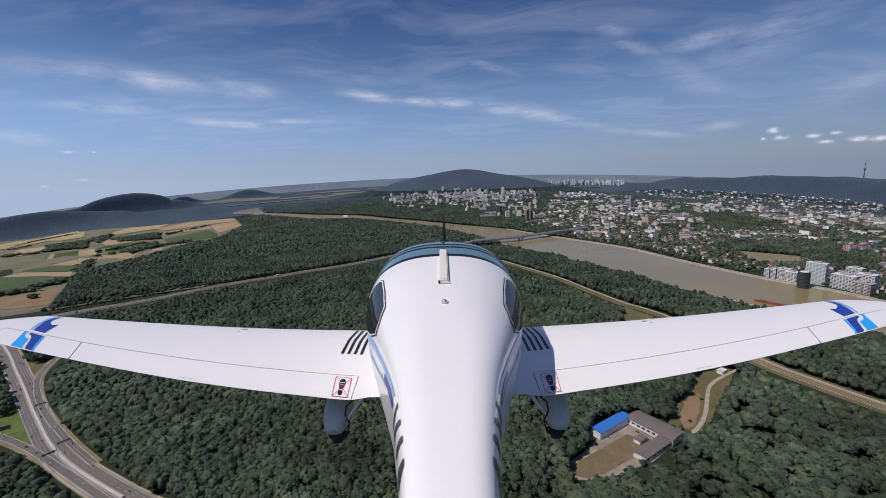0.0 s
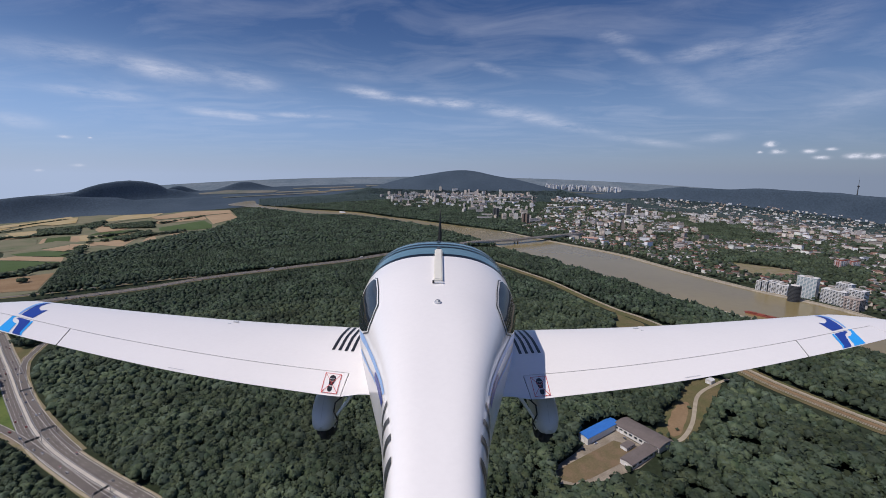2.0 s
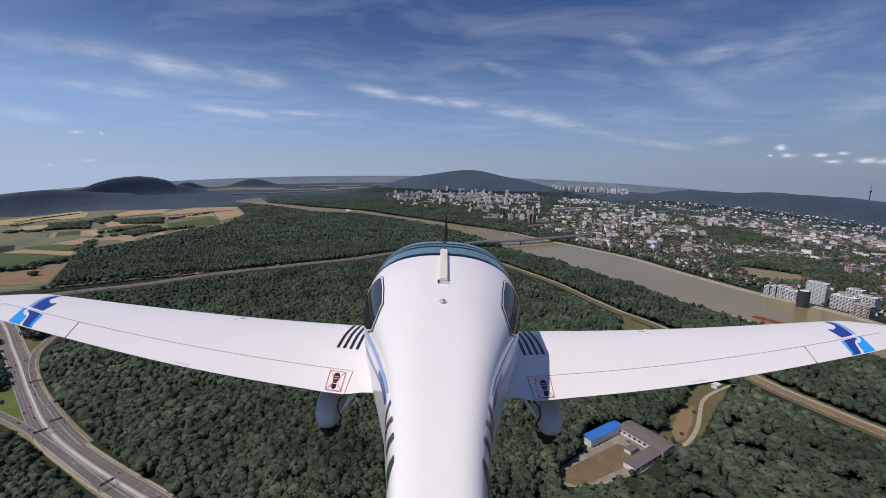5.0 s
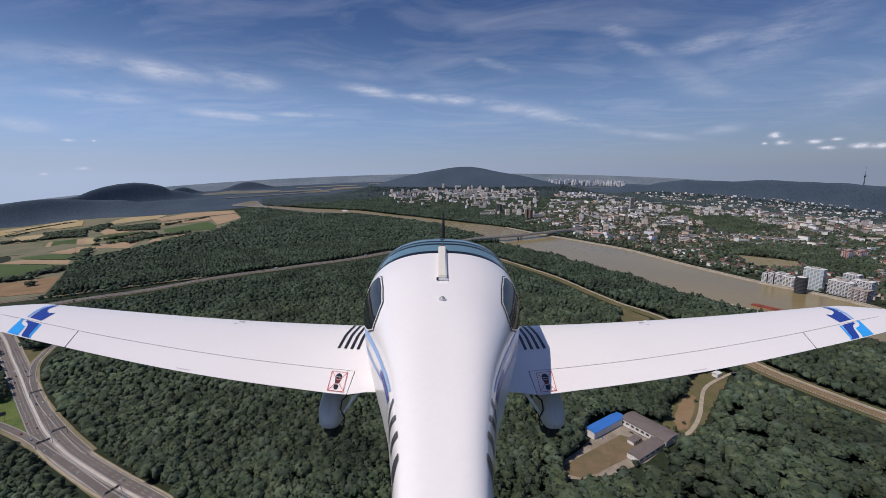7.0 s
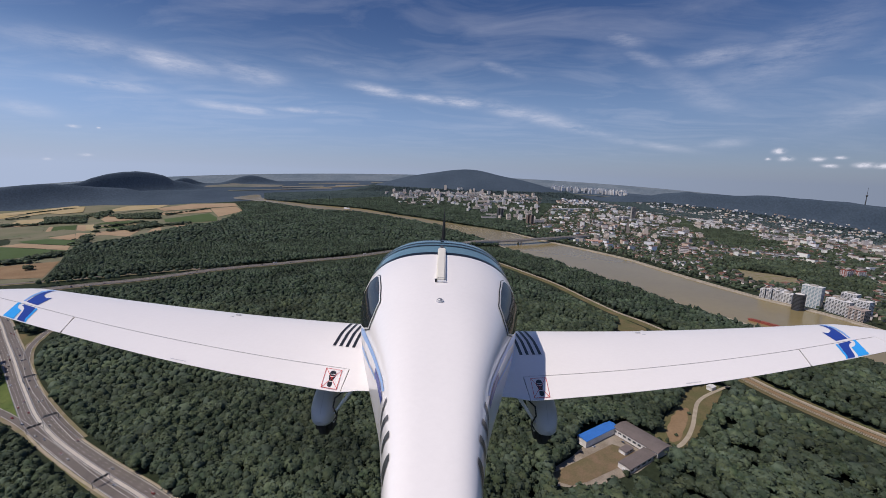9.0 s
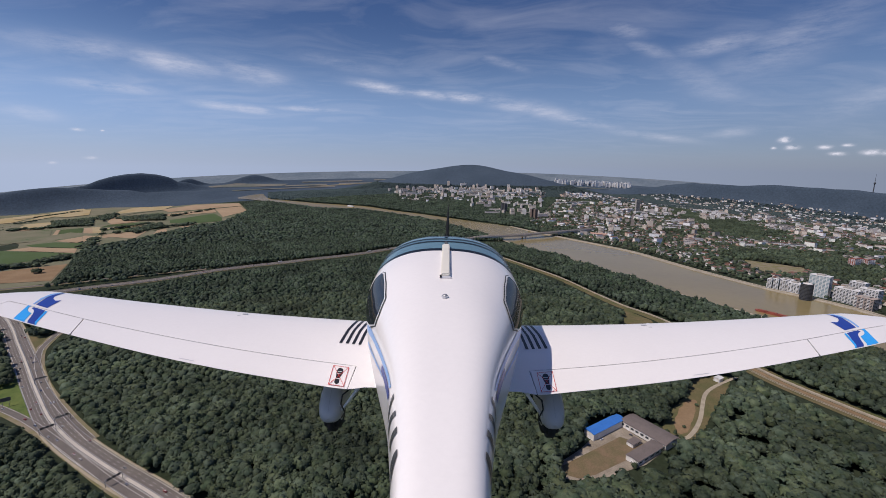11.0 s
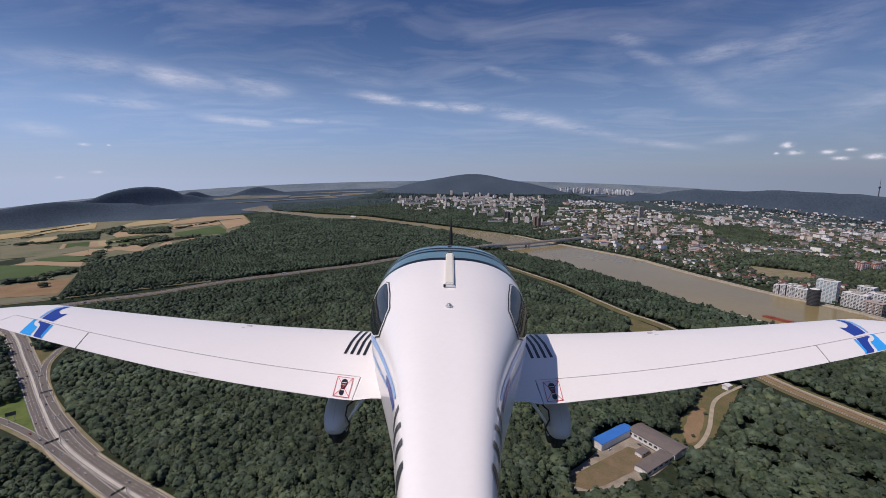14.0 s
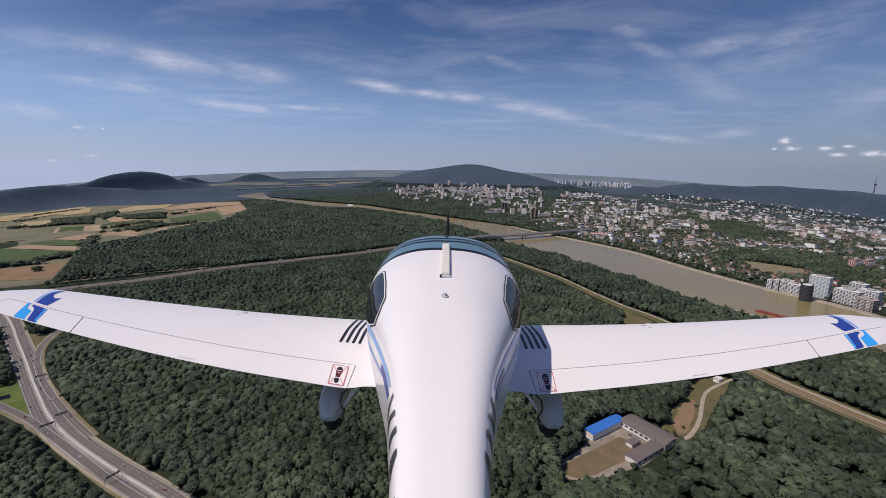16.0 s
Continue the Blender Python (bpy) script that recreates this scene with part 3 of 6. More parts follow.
def make_water():
    """The brown river, its stone banks, and the far arm."""
    near, far = np.array([(x * q, y * q) for x, y in RIVER_NEAR for q in [0.985 if math.hypot(x, y) > 1900 else 0.968]]), np.array(RIVER_FAR, float)

    def even(line, n):
        s = smooth_line(line, 25)
        d = np.concatenate([[0], np.cumsum(np.hypot(*np.diff(s, axis=0).T))])
        return np.stack([np.interp(np.linspace(0, d[-1], n), d, s[:, k]) for k in (0, 1)], 1)
    n, across = 160, 8
    a, b = even(near, n), even(far, n)
    grid = np.stack([a + (b - a) * t for t in np.linspace(0, 1, across)], 1).reshape(-1, 2)
    p = lift(grid[:, 0], grid[:, 1], 0.6 + 3.0 * smooth01((np.hypot(grid[:, 0], grid[:, 1]) - 1900) / 500))
    faces = [(i * across + j, i * across + j + 1, (i + 1) * across + j + 1, (i + 1) * across + j) for i in range(n - 1) for j in range(across - 1)]
    tagged(mesh_object("water", p, faces, WATER), "wide muddy brown river with a calm surface", "river", kind="structure")
    for line, l, r, over, name in ((b, 10, -2, 2.2, "stone_embankment"), (b, 19, 13, 3.0, "riverside_path"), (a, 4, -3, 1.2, "sand_bank")):
        s = smooth_line(line[::2], 25)
        s = s[np.hypot(*s.T) < 2300]
        tagged(strip(name, s, l, r, STONE if name != "riverside_path" else GRAVEL, over, thick=3.0), "pale stone bank along the brown river", "river bank", kind="structure")
    arm = smooth_line([(-2300, 7800), (-1750, 9000), (-1250, 10400), (-1000, 12500)], 300)
    tagged(strip("water", arm, 170, -170, WATER, 4.0), "far arm of the river between woods", "river", kind="structure")


make_water()


# ---- fields ----
def make_fields():
    patch("farmland", FARMLAND, OLIVE_FIELD, 0.3, 12, "dull green farmland between the woods")
    kinds = {"tan": (TAN, "harvested tan stubble field"), "straw": (STRAW, "pale straw coloured field"), "green": (GREEN_FIELD, "bright green crop field"),
             "dark": (DARK_FIELD, "dark green crop field"), "olive": (OLIVE_FIELD, "olive green crop field"), "brown": (BROWN_SOIL, "brown ploughed field beside the wood")}

    def field(kind, poly):
        mat, label = kinds[kind]
        far = max(math.hypot(x, y) for x, y in poly)
        patch("field", poly, mat, 1.0 + max(0.0, far - 2300) * 0.0008, 8, label)
    field("tan", [(-2246, 3424), (-2259, 3900), (-1819, 3835), (-1641, 3494), (-1794, 3362), (-1989, 3105)])
    field("tan", [(-1911, 2933), (-1731, 3243), (-1570, 2974), (-1768, 2755)])
    field("tan", [(-1735, 3266), (-1632, 3465), (-1389, 3037), (-1358, 2640)])
    field("straw", [(-1270, 2478), (-1219, 2675), (-1069, 2747), (-956, 2634), (-1018, 2524), (-1155, 2458)])
    field("green", [(-1594, 2490), (-1546, 2890), (-1349, 2608), (-1254, 2422), (-1367, 2316), (-1496, 2339)])
    field("tan", [(-1323, 2130), (-1442, 2353), (-1418, 2349), (-1324, 2195), (-1317, 2259), (-1287, 2126)])
    field("tan", [(-1283, 1874), (-1372, 2040), (-1380, 2139), (-1276, 1957), (-1246, 1856)])
    field("olive", [(-2472, 3234), (-2727, 3828), (-2530, 3878), (-2197, 3350), (-2270, 3180), (-2210, 2956)])
    field("tan", [(-1940, 2464), (-2221, 2892), (-2181, 2905), (-1933, 2570), (-1763, 2485), (-1754, 2403), (-1802, 2318)])
    field("dark", [(-1766, 2197), (-1799, 2294), (-1705, 2401), (-1669, 2405), (-1650, 2278), (-1760, 2205)])
    field("straw", [(-1701, 2129), (-1647, 2232), (-1560, 2280), (-1528, 2197), (-1640, 2105)])
    field("dark", [(-1577, 1963), (-1666, 2081), (-1575, 2173), (-1535, 2208), (-1479, 2037), (-1511, 1936)])
    field("tan", [(-1467, 1720), (-1831, 2172), (-1810, 2197), (-1465, 1775), (-1384, 1660)])
    field("straw", [(-1481, 1792), (-1810, 2197), (-1780, 2211), (-1492, 1852)])
    field("tan", [(-1540, 1916), (-1465, 1980), (-1398, 2007), (-1301, 1785), (-1430, 1829), (-1447, 1801)])
    field("tan", [(-1579, 1721), (-1574, 1849), (-1467, 1720), (-1452, 1679)])
    field("straw", [(-4577, 4069), (-4358, 4181), (-3736, 3831), (-3137, 3105), (-3758, 3336)])
    field("straw", [(-2585, 2609), (-2457, 2661), (-2278, 2484), (-2392, 2446)])
    field("tan", [(-2242, 2198), (-2335, 2403), (-2190, 2368), (-2049, 2181), (-2112, 2125)])
    field("dark", [(-1591, 1736), (-1895, 2109), (-1838, 2174), (-1591, 1867)])
    field("tan", [(-1675, 1806), (-1915, 2106), (-1900, 2112), (-1636, 1785)])
    field("olive", [(-1856, 1596), (-2342, 2024), (-2174, 2074), (-2046, 2102), (-1933, 2101), (-1664, 1789), (-1658, 1706), (-1732, 1644)])
    field("green", [(-1602, 1623), (-1553, 1692), (-1396, 1661), (-1328, 1583), (-1349, 1557), (-1546, 1587)])
    field("tan", [(-1565, 1509), (-1545, 1575), (-1340, 1546), (-1279, 1464)])
    field("green", [(-1440, 1227), (-1736, 1490), (-1585, 1500), (-1273, 1454), (-1283, 1347), (-1345, 1264)])
    field("brown", [(-1293, 1096), (-1257, 1178), (-1209, 1230), (-1151, 1286), (-1079, 1173), (-1026, 1090), (-1087, 1069), (-1220, 1031)])
    field("tan", [(-1299, 1220), (-1308, 1262), (-1284, 1269), (-1268, 1225)])
    field("straw", [(-4116, 4378), (-3821, 4483), (-3738, 4552), (-2747, 3320), (-2810, 3188)])
    field("olive", [(-2509, 3071), (-3246, 4168), (-2945, 3985), (-2557, 3335)])
    field("straw", [(-4743, 4219), (-4318, 4403), (-3991, 4404), (-3762, 3986), (-4188, 4016)])
    field("straw", [(-4141, 4537), (-3997, 4769), (-3508, 4248), (-3298, 3633), (-3020, 3050), (-3700, 3900)])
    field("straw", [(-2216, 2166), (-2497, 2554), (-2278, 2484), (-2049, 2181)])
    field("green", [(-2088, 1990), (-2035, 2060), (-1980, 2137), (-1724, 1814), (-1748, 1659)])
    field("straw", [(-2712, 3538), (-2968, 4130), (-2463, 3937), (-2230, 3415), (-2402, 3186)])
    patch("meadow", MEADOW, GRASS, 0.45, 6, "dry meadow between motorway and slip road")
    for a0, a1, d0, d1 in ((-26, -14, 7600, 7900), (-20, -15, 8600, 9300), (-13.5, -9.5, 9000, 9700), (-18, -10.5, 10800, 11600), (-9, -6, 11500, 12500), (15.5, 24, 9000, 9500)):
        ring = [(d, a0 + (a1 - a0) * k / 6) for d in (d0,) for k in range(7)] + [(d1, a1 + (a0 - a1) * k / 6) for k in range(7)]
        patch("field", [(d * math.sin(radians(a)), d * math.cos(radians(a))) for d, a in ring], PALE_FIELD, 7.0, 2, "pale field strip on the far plain")
    patch("field", FAR_FIELD, PALE_FIELD, 6.0, 8, "pale fields on the far plain below the hills")


make_fields()


# ---- roads ----
def make_roads():
    road = thing("motorway", "six-lane asphalt motorway with a pale concrete median through the wood", "motorway", kind="structure")
    strip("verge", motor_line, 17, -17, VERGE, 0.5, road, label="dry gravel verge")
    strip("carriageway", motor_line, 13.2, 1.5, ASPHALT, 0.9, road)
    strip("carriageway", motor_line, -1.5, -13.2, ASPHALT, 0.9, road)
    for a, b in ((16.2, 13.9), (-13.9, -16.2)):
        strip("hard_shoulder", motor_line, a, b, GRAVEL, 0.7, road, label="pale gravel shoulder")
    strip("median", motor_line, 1.5, -1.5, PALE_CONCRETE, 1.5, road, thick=0.9, label="pale concrete median")
    for off in (13.6, -13.6, 2.0, -2.0):
        strip("guard_rail", motor_line, off + 0.15, off - 0.15, STEEL, 1.8, road, thick=0.35)
    for off in (12.7, -12.7, 2.6, -2.6):
        strip("edge_line", motor_line, off + 0.16, off - 0.16, PAINT, 0.95, road)
    verts, faces = [], []
    fine = smooth_line(MOTORWAY, 4)
    nf = normals_of(fine)
    for off in (9.3, 6.0, -6.0, -9.3):
        for i in range(0, len(fine) - 1, 3):
            a, b = fine[i] + nf[i] * off, fine[i + 1] + nf[i + 1] * off
            k = len(verts)
            for q, s in ((a, 0.16), (a, -0.16), (b, -0.16), (b, 0.16)):
                verts.append((*(q + nf[i] * s), 0.95))
            faces.append((k, k + 1, k + 2, k + 3))
    dashes = mesh_object("lane_dashes", verts, faces, PAINT, road)
    dashes["kind"] = "stuff"

    ramp = thing("slip_road", "single-lane asphalt slip road joining the motorway", "road", kind="structure")
    strip("verge", ramp_line, 9, -9, VERGE, 0.62, ramp)
    strip("carriageway", ramp_line, 4.5, -4.5, ASPHALT, 1.05, ramp)
    for off in (3.9, -3.9):
        strip("edge_line", ramp_line, off + 0.15, off - 0.15, PAINT, 1.12, ramp)
    right = thing("slip_road", "curving asphalt slip road leaving the motorway", "road", kind="structure")
    right_line = smooth_line(RAMP_RIGHT, 10)
    strip("verge", right_line, 8, -8, VERGE, 0.66, right)
    strip("carriageway", right_line, 4.2, -4.2, ASPHALT, 1.10, right)
    for off in (3.7, -3.7):
        strip("edge_line", right_line, off + 0.15, off - 0.15, PAINT, 1.16, right)
    cross = thing("main_road", "pale road with gravel verges crossing the wood", "road", kind="structure")
    strip("verge", cross_line, 19, -19, VERGE, 0.5, cross)
    strip("carriageway", cross_line, 14, 1, ASPHALT, 1.2, cross)
    strip("carriageway", cross_line, -1, -14, ASPHALT, 1.2, cross)
    strip("median", cross_line, 0.9, -0.9, CONCRETE, 1.6, cross, thick=0.6)
    for off in (14.5, -14.5):
        strip("guard_rail", cross_line, off + 0.2, off - 0.2, STEEL, 2.2, cross, thick=0.6)
    link = thing("link_road", "narrow pale link road beside the main road", "road", kind="structure")
    link_line = smooth_line(LINK, 20)
    strip("verge", link_line, 12, -12, VERGE, 0.55, link)
    strip("carriageway", link_line, 5, -5, ASPHALT, 1.25, link)
    dyke = thing("dyke", "grassy flood dyke with a pale path on its crest", "dyke", kind="structure")
    k = int(np.argmax(dyke_line[:, 1] < 790))
    far_part, near_part = dyke_line[:k + 1], dyke_line[k:]
    strip("slope", far_part, 13, -13, GRASS, 0.6, dyke, label="dry grass slope")
    strip("crest_path", far_part, 8.0, 4.4, GRAVEL, 3.0, dyke, thick=2.0, label="pale gravel path")
    strip("slope", near_part, 21, -19, GRASS, 0.6, dyke, label="dry grass slope")
    strip("crest_path", near_part, 9.0, 4.8, GRAVEL, 3.0, dyke, thick=2.0, label="pale gravel path")
    strip("dry_ditch", near_part, 3.6, -4.4, BROWN_SOIL, 0.95, dyke, label="bare brown strip")
    for off in (-6.6, -9.8):
        strip("track", near_part, off + 0.7, off - 0.7, GRAVEL, 1.1, dyke, label="pale wheel track")
    patch("grass_island", [(-622, 540), (-668, 616), (-616, 576), (-549, 520), (-493, 475), (-466, 453), (-501, 470), (-540, 489), (-589, 509)], LAWN, 0.75, 3, "green grass between the motorway and its slip road")
    road = strip("city_road", smooth_line(CITY_ROAD, 40), 12, -12, ASPHALT, 3.0)
    tagged(road, "city road leading away from the river bridge", "road", kind="structure")


make_roads()


def make_gantry():
    g = thing("sign_gantry", "grey steel sign gantry across the motorway", "gantry", group="gantries over the motorway")
    for s in (0, 14.5):
        part("post", box(0.5, 0.5, 7.2, (s, 0, 0)), STEEL, g)
    bm = box(14.5, 0.25, 0.25, (7.25, -0.5, 6.4))
    box(14.5, 0.25, 0.25, (7.25, 0.5, 6.4), bm=bm)
    box(14.5, 0.25, 0.25, (7.25, 0, 7.5), bm=bm)
    for k in range(10):
        box(0.15, 1.1, 0.15, (k * 1.5, 0, 6.4), bm=bm)
        box(0.15, 0.15, 1.1, (k * 1.5, 0.5 * (-1) ** k, 6.45), bm=bm)
    part("truss", bm, STEEL, g)
    for s in (3.2, 7.4, 11.6):
        part("sign_panel", box(3.4, 0.18, 2.6, (s, 0.75, 5.9), 0.03), DARK_STEEL, g, "back of a dark sign panel")
    return g


def along(line, at, off):
    """Plan point and heading at a share of a line."""
    i = int(at * (len(line) - 2))
    d = line[i + 1] - line[i]
    n = np.array([-d[1], d[0]]) / np.hypot(*d)
    return line[i] + n * off, math.degrees(math.atan2(d[1], d[0]))


gantry = make_gantry()
for k, (at, side) in enumerate(((0.155, -1), (0.225, 1), (0.33, 1), (0.345, -1), (0.44, -1))):
    (x, y), head = along(motor_line, at, 1.0 * side)
    m = pose(x, y, 0.6, 0, 0, head + 90 * side)
    if k == 0:
        gantry.matrix_world = m
    else:
        copy_thing(gantry, m)


def make_car():
    c = thing("car", "small passenger car driving on the motorway", "car", group="cars on the roads")
    bm = box(4.3, 1.78, 0.75, (0, 0, 0.3), 0.12)
    part("body", bm, CAR_PAINT, c)
    bm = box(2.3, 1.6, 0.62, (-0.2, 0, 1.0), 0.1)
    for v in bm.verts:
        if v.co.z > 1.4:
            v.co.x = -0.2 + (v.co.x + 0.2) * 0.72
            v.co.y *= 0.86
    part("cabin", bm, WINDOW_DARK, c, "dark glazed cabin")
    part("roof", box(1.5, 1.3, 0.04, (-0.2, 0, 1.61)), CAR_PAINT, c)
    for x in (-1.35, 1.35):
        for y in (-0.8, 0.8):
            part("wheel", cylinder(0.32, 0.2, (x, y + 0.1, 0.32), pose(0, 0, 0, 90), 12), RUBBER, c)
    return c


def make_truck():
    c = thing("lorry", "white articulated lorry on the motorway", "lorry", group="lorries on the roads")
    part("cab", box(2.2, 2.4, 2.6, (5.6, 0, 0.6), 0.15), OFFICE_WHITE, c)
    part("trailer", box(10.5, 2.5, 2.9, (-1.0, 0, 1.1), 0.05), OFFICE_WHITE, c)
    part("windscreen", box(0.05, 2.0, 0.9, (6.71, 0, 1.9)), WINDOW_DARK, c)
    for x in (-5, -3.7, -2.4, 3.6, 6.0):
        for y in (-1.0, 1.0):
            part("wheel", cylinder(0.5, 0.3, (x, y + 0.15, 0.5), pose(0, 0, 0, 90), 12), RUBBER, c)
    return c


car, lorry = make_car(), make_truck()
rng = random.Random(7)
first_car = first_lorry = True
for line, lanes, count, over, lo, hi in ((motor_line, (4.3, 7.6, 11.0, -4.3, -7.6, -11.0), 44, 0.92, 0.05, 0.85), (cross_line, (4, 9, -4, -9), 34, 1.25, 0.1, 0.95), (ramp_line, (0.0,), 4, 1.08, 0.2, 0.8)):
    spots = []
    while len(spots) < count:
        s, lane = rng.uniform(lo, hi), rng.choice(lanes)
        if all(abs(s - q) * len(line) > 1.6 or abs(lane - p) > 1 for q, p in spots):
            spots.append((s, lane))
    for s, lane in spots:
        (x, y), head = along(line, s, lane)
        m = pose(x, y, over, 0, 0, head + (180 if lane > 0 else 0))
        if rng.random() < 0.12 and len(lanes) > 1 and abs(lane) > 7:
            if first_lorry:
                lorry.matrix_world, first_lorry = m, False
            else:
                copy_thing(lorry, m)
        elif first_car:
            car.matrix_world, first_car = m, False
        else:
            copy_thing(car, m)


# ---- bridge over the river ----
def make_bridge():
    b = thing("river_bridge", "long grey concrete road bridge over the brown river", "bridge")
    line = smooth_line(BRIDGE, 20)
    s = np.concatenate([[0], np.cumsum(np.hypot(*np.diff(line, axis=0).T))])
    rise = 2.0 + 18.0 * smooth01(s / 240)
    strip("deck", line, 15, -15, PALE_CONCRETE, rise, b, thick=1.4)
    strip("roadway", line, 13.5, -13.5, ASPHALT, rise + 0.1, b)
    piers = [0.30 * s[-1], 0.46 * s[-1], 0.73 * s[-1], 0.92 * s[-1]]
    dist = np.min([np.abs(s - p) for p in piers], axis=0)
    depth = 3.2 + 5.0 * np.exp(-dist / 32)
    for off in (11, -11):
        n = normals_of(line)
        va, vb = line + n * (off + 3), line + n * (off - 3)
        m = len(line)
        top = np.vstack([lift(va[:, 0], va[:, 1], rise - 1.4), lift(vb[:, 0], vb[:, 1], rise - 1.4)])
        low = top - np.concatenate([depth, depth])[:, None] * np.array([0, 0, 1])
        verts = np.vstack([top, low])
        faces = []
        for i in range(m - 1):
            faces += [(i + 2 * m, i + 2 * m + 1, i + 3 * m + 1, i + 3 * m), (i, i + 1, i + 1 + 2 * m, i + 2 * m), (i + m, i + 3 * m, i + 3 * m + 1, i + m + 1)]
        mesh_object("box_girder", verts, faces, PALE_CONCRETE, b)
    for off in (14.8, -14.8):
        strip("parapet", line, off + 0.25, off - 0.25, PALE_CONCRETE, rise + 1.3, b, thick=1.2)
    for p in piers:
        i = int(np.argmin(np.abs(s - p)))
        d = line[min(i + 1, len(line) - 1)] - line[i - 1]
        head = math.degrees(math.atan2(d[1], d[0]))
        for off in (11, -11):
            n = np.array([-d[1], d[0]]) / np.hypot(*d)
            q = line[i] + n * off
            o = part("pier", box(5, 7, 15.0, (0, 0, -1), 0.8), PALE_CONCRETE, b)
            o.matrix_world = Matrix.Translation(lift(q[0], q[1], 0)) @ pose(0, 0, 0, 0, 0, head)
    return b


make_bridge()


# ---- the aircraft that carries the camera ----
STATION = [0.2, 0.8, 1.5, 1.8, 2.05, 2.3, 2.65, 3.1, 3.6, 4.2, 4.7, 5.3, 5.9]
HALF_WIDTH = [.10, .14, .203, .25, .295, .36, .465, .588, .670, .674, .63, .50, .26]
TOP = [-1.16, -1.12, -1.05, -1.015, -.985, -.95, -.895, -.83, -.765, -.715, -.80, -1.12, -1.25]
MIDDLE = [-1.28, -1.28, -1.29, -1.29, -1.29, -1.29, -1.28, -1.26, -1.22, -1.2, -1.25, -1.38, -1.42]
BOTTOM = [-1.42, -1.46, -1.54, -1.60, -1.65, -1.70, -1.76, -1.82, -1.86, -1.86, -1.84, -1.78, -1.60]


def glide(table, q, base=None):
    """A smooth curve without overshoot through a table."""
    x, y = np.array(base or STATION), np.array(table)
    q = np.atleast_1d(np.asarray(q, float))
    h = np.diff(x)
    d = np.diff(y) / h
    m = np.zeros(len(x))
    for i in range(1, len(x) - 1):
        if d[i - 1] * d[i] > 0:
            w1, w2 = 2 * h[i] + h[i - 1], h[i] + 2 * h[i - 1]
            m[i] = (w1 + w2) / (w1 / d[i - 1] + w2 / d[i])
    m[0], m[-1] = d[0], d[-1]
    k = np.clip(np.searchsorted(x, q) - 1, 0, len(x) - 2)
    t = (q - x[k]) / h[k]
    return (1 + 2 * t) * (1 - t) ** 2 * y[k] + t * (1 - t) ** 2 * h[k] * m[k] + t * t * (3 - 2 * t) * y[k + 1] + t * t * (t - 1) * h[k] * m[k + 1]


def hull(y, deg, proud=0.0):
    """A point of the fuselage skin: metres ahead of the camera, degrees round from the right side over the top."""
    y, a = np.broadcast_arrays(np.asarray(y, float), np.radians(np.asarray(deg, float)))
    shape = y.shape
    y, a = y.ravel(), a.ravel()
    c, s = np.cos(a), np.sin(a)
    w, zt, zm, zb = glide(HALF_WIDTH, y) + proud, glide(TOP, y) + proud, glide(MIDDLE, y), glide(BOTTOM, y) - proud
    power = 2 / (2.4 + 1.3 * (1 - smooth01((y - 1.9) / 1.1)))
    x = w * np.sign(c) * np.abs(c) ** power
    z = zm + np.where(s >= 0, zt - zm, zm - zb) * np.sign(s) * np.abs(s) ** power
    return np.stack([x, y, z], -1).reshape(*shape, 3)


plane = thing("aeroplane", "white two-seat low-wing light aeroplane in flight with blue markings", "aeroplane")
plane.matrix_world = pose(0, 0, ALT, 0, 0, -0.60) @ pose(0, 0, 0, 90.57) @ pose(0, 0, 0, 0, 0, -0.88) @ pose(0, 0, 0, -90) @ pose(0.008, 0, 0)


def sheet_of(grid, close=False):
    n, m = grid.shape[:2]
    faces = [(i * m + j, i * m + (j + 1) % m, (i + 1) * m + (j + 1) % m, (i + 1) * m + j) for i in range(n - 1) for j in range(m if close else m - 1)]
    return grid.reshape(-1, 3), faces


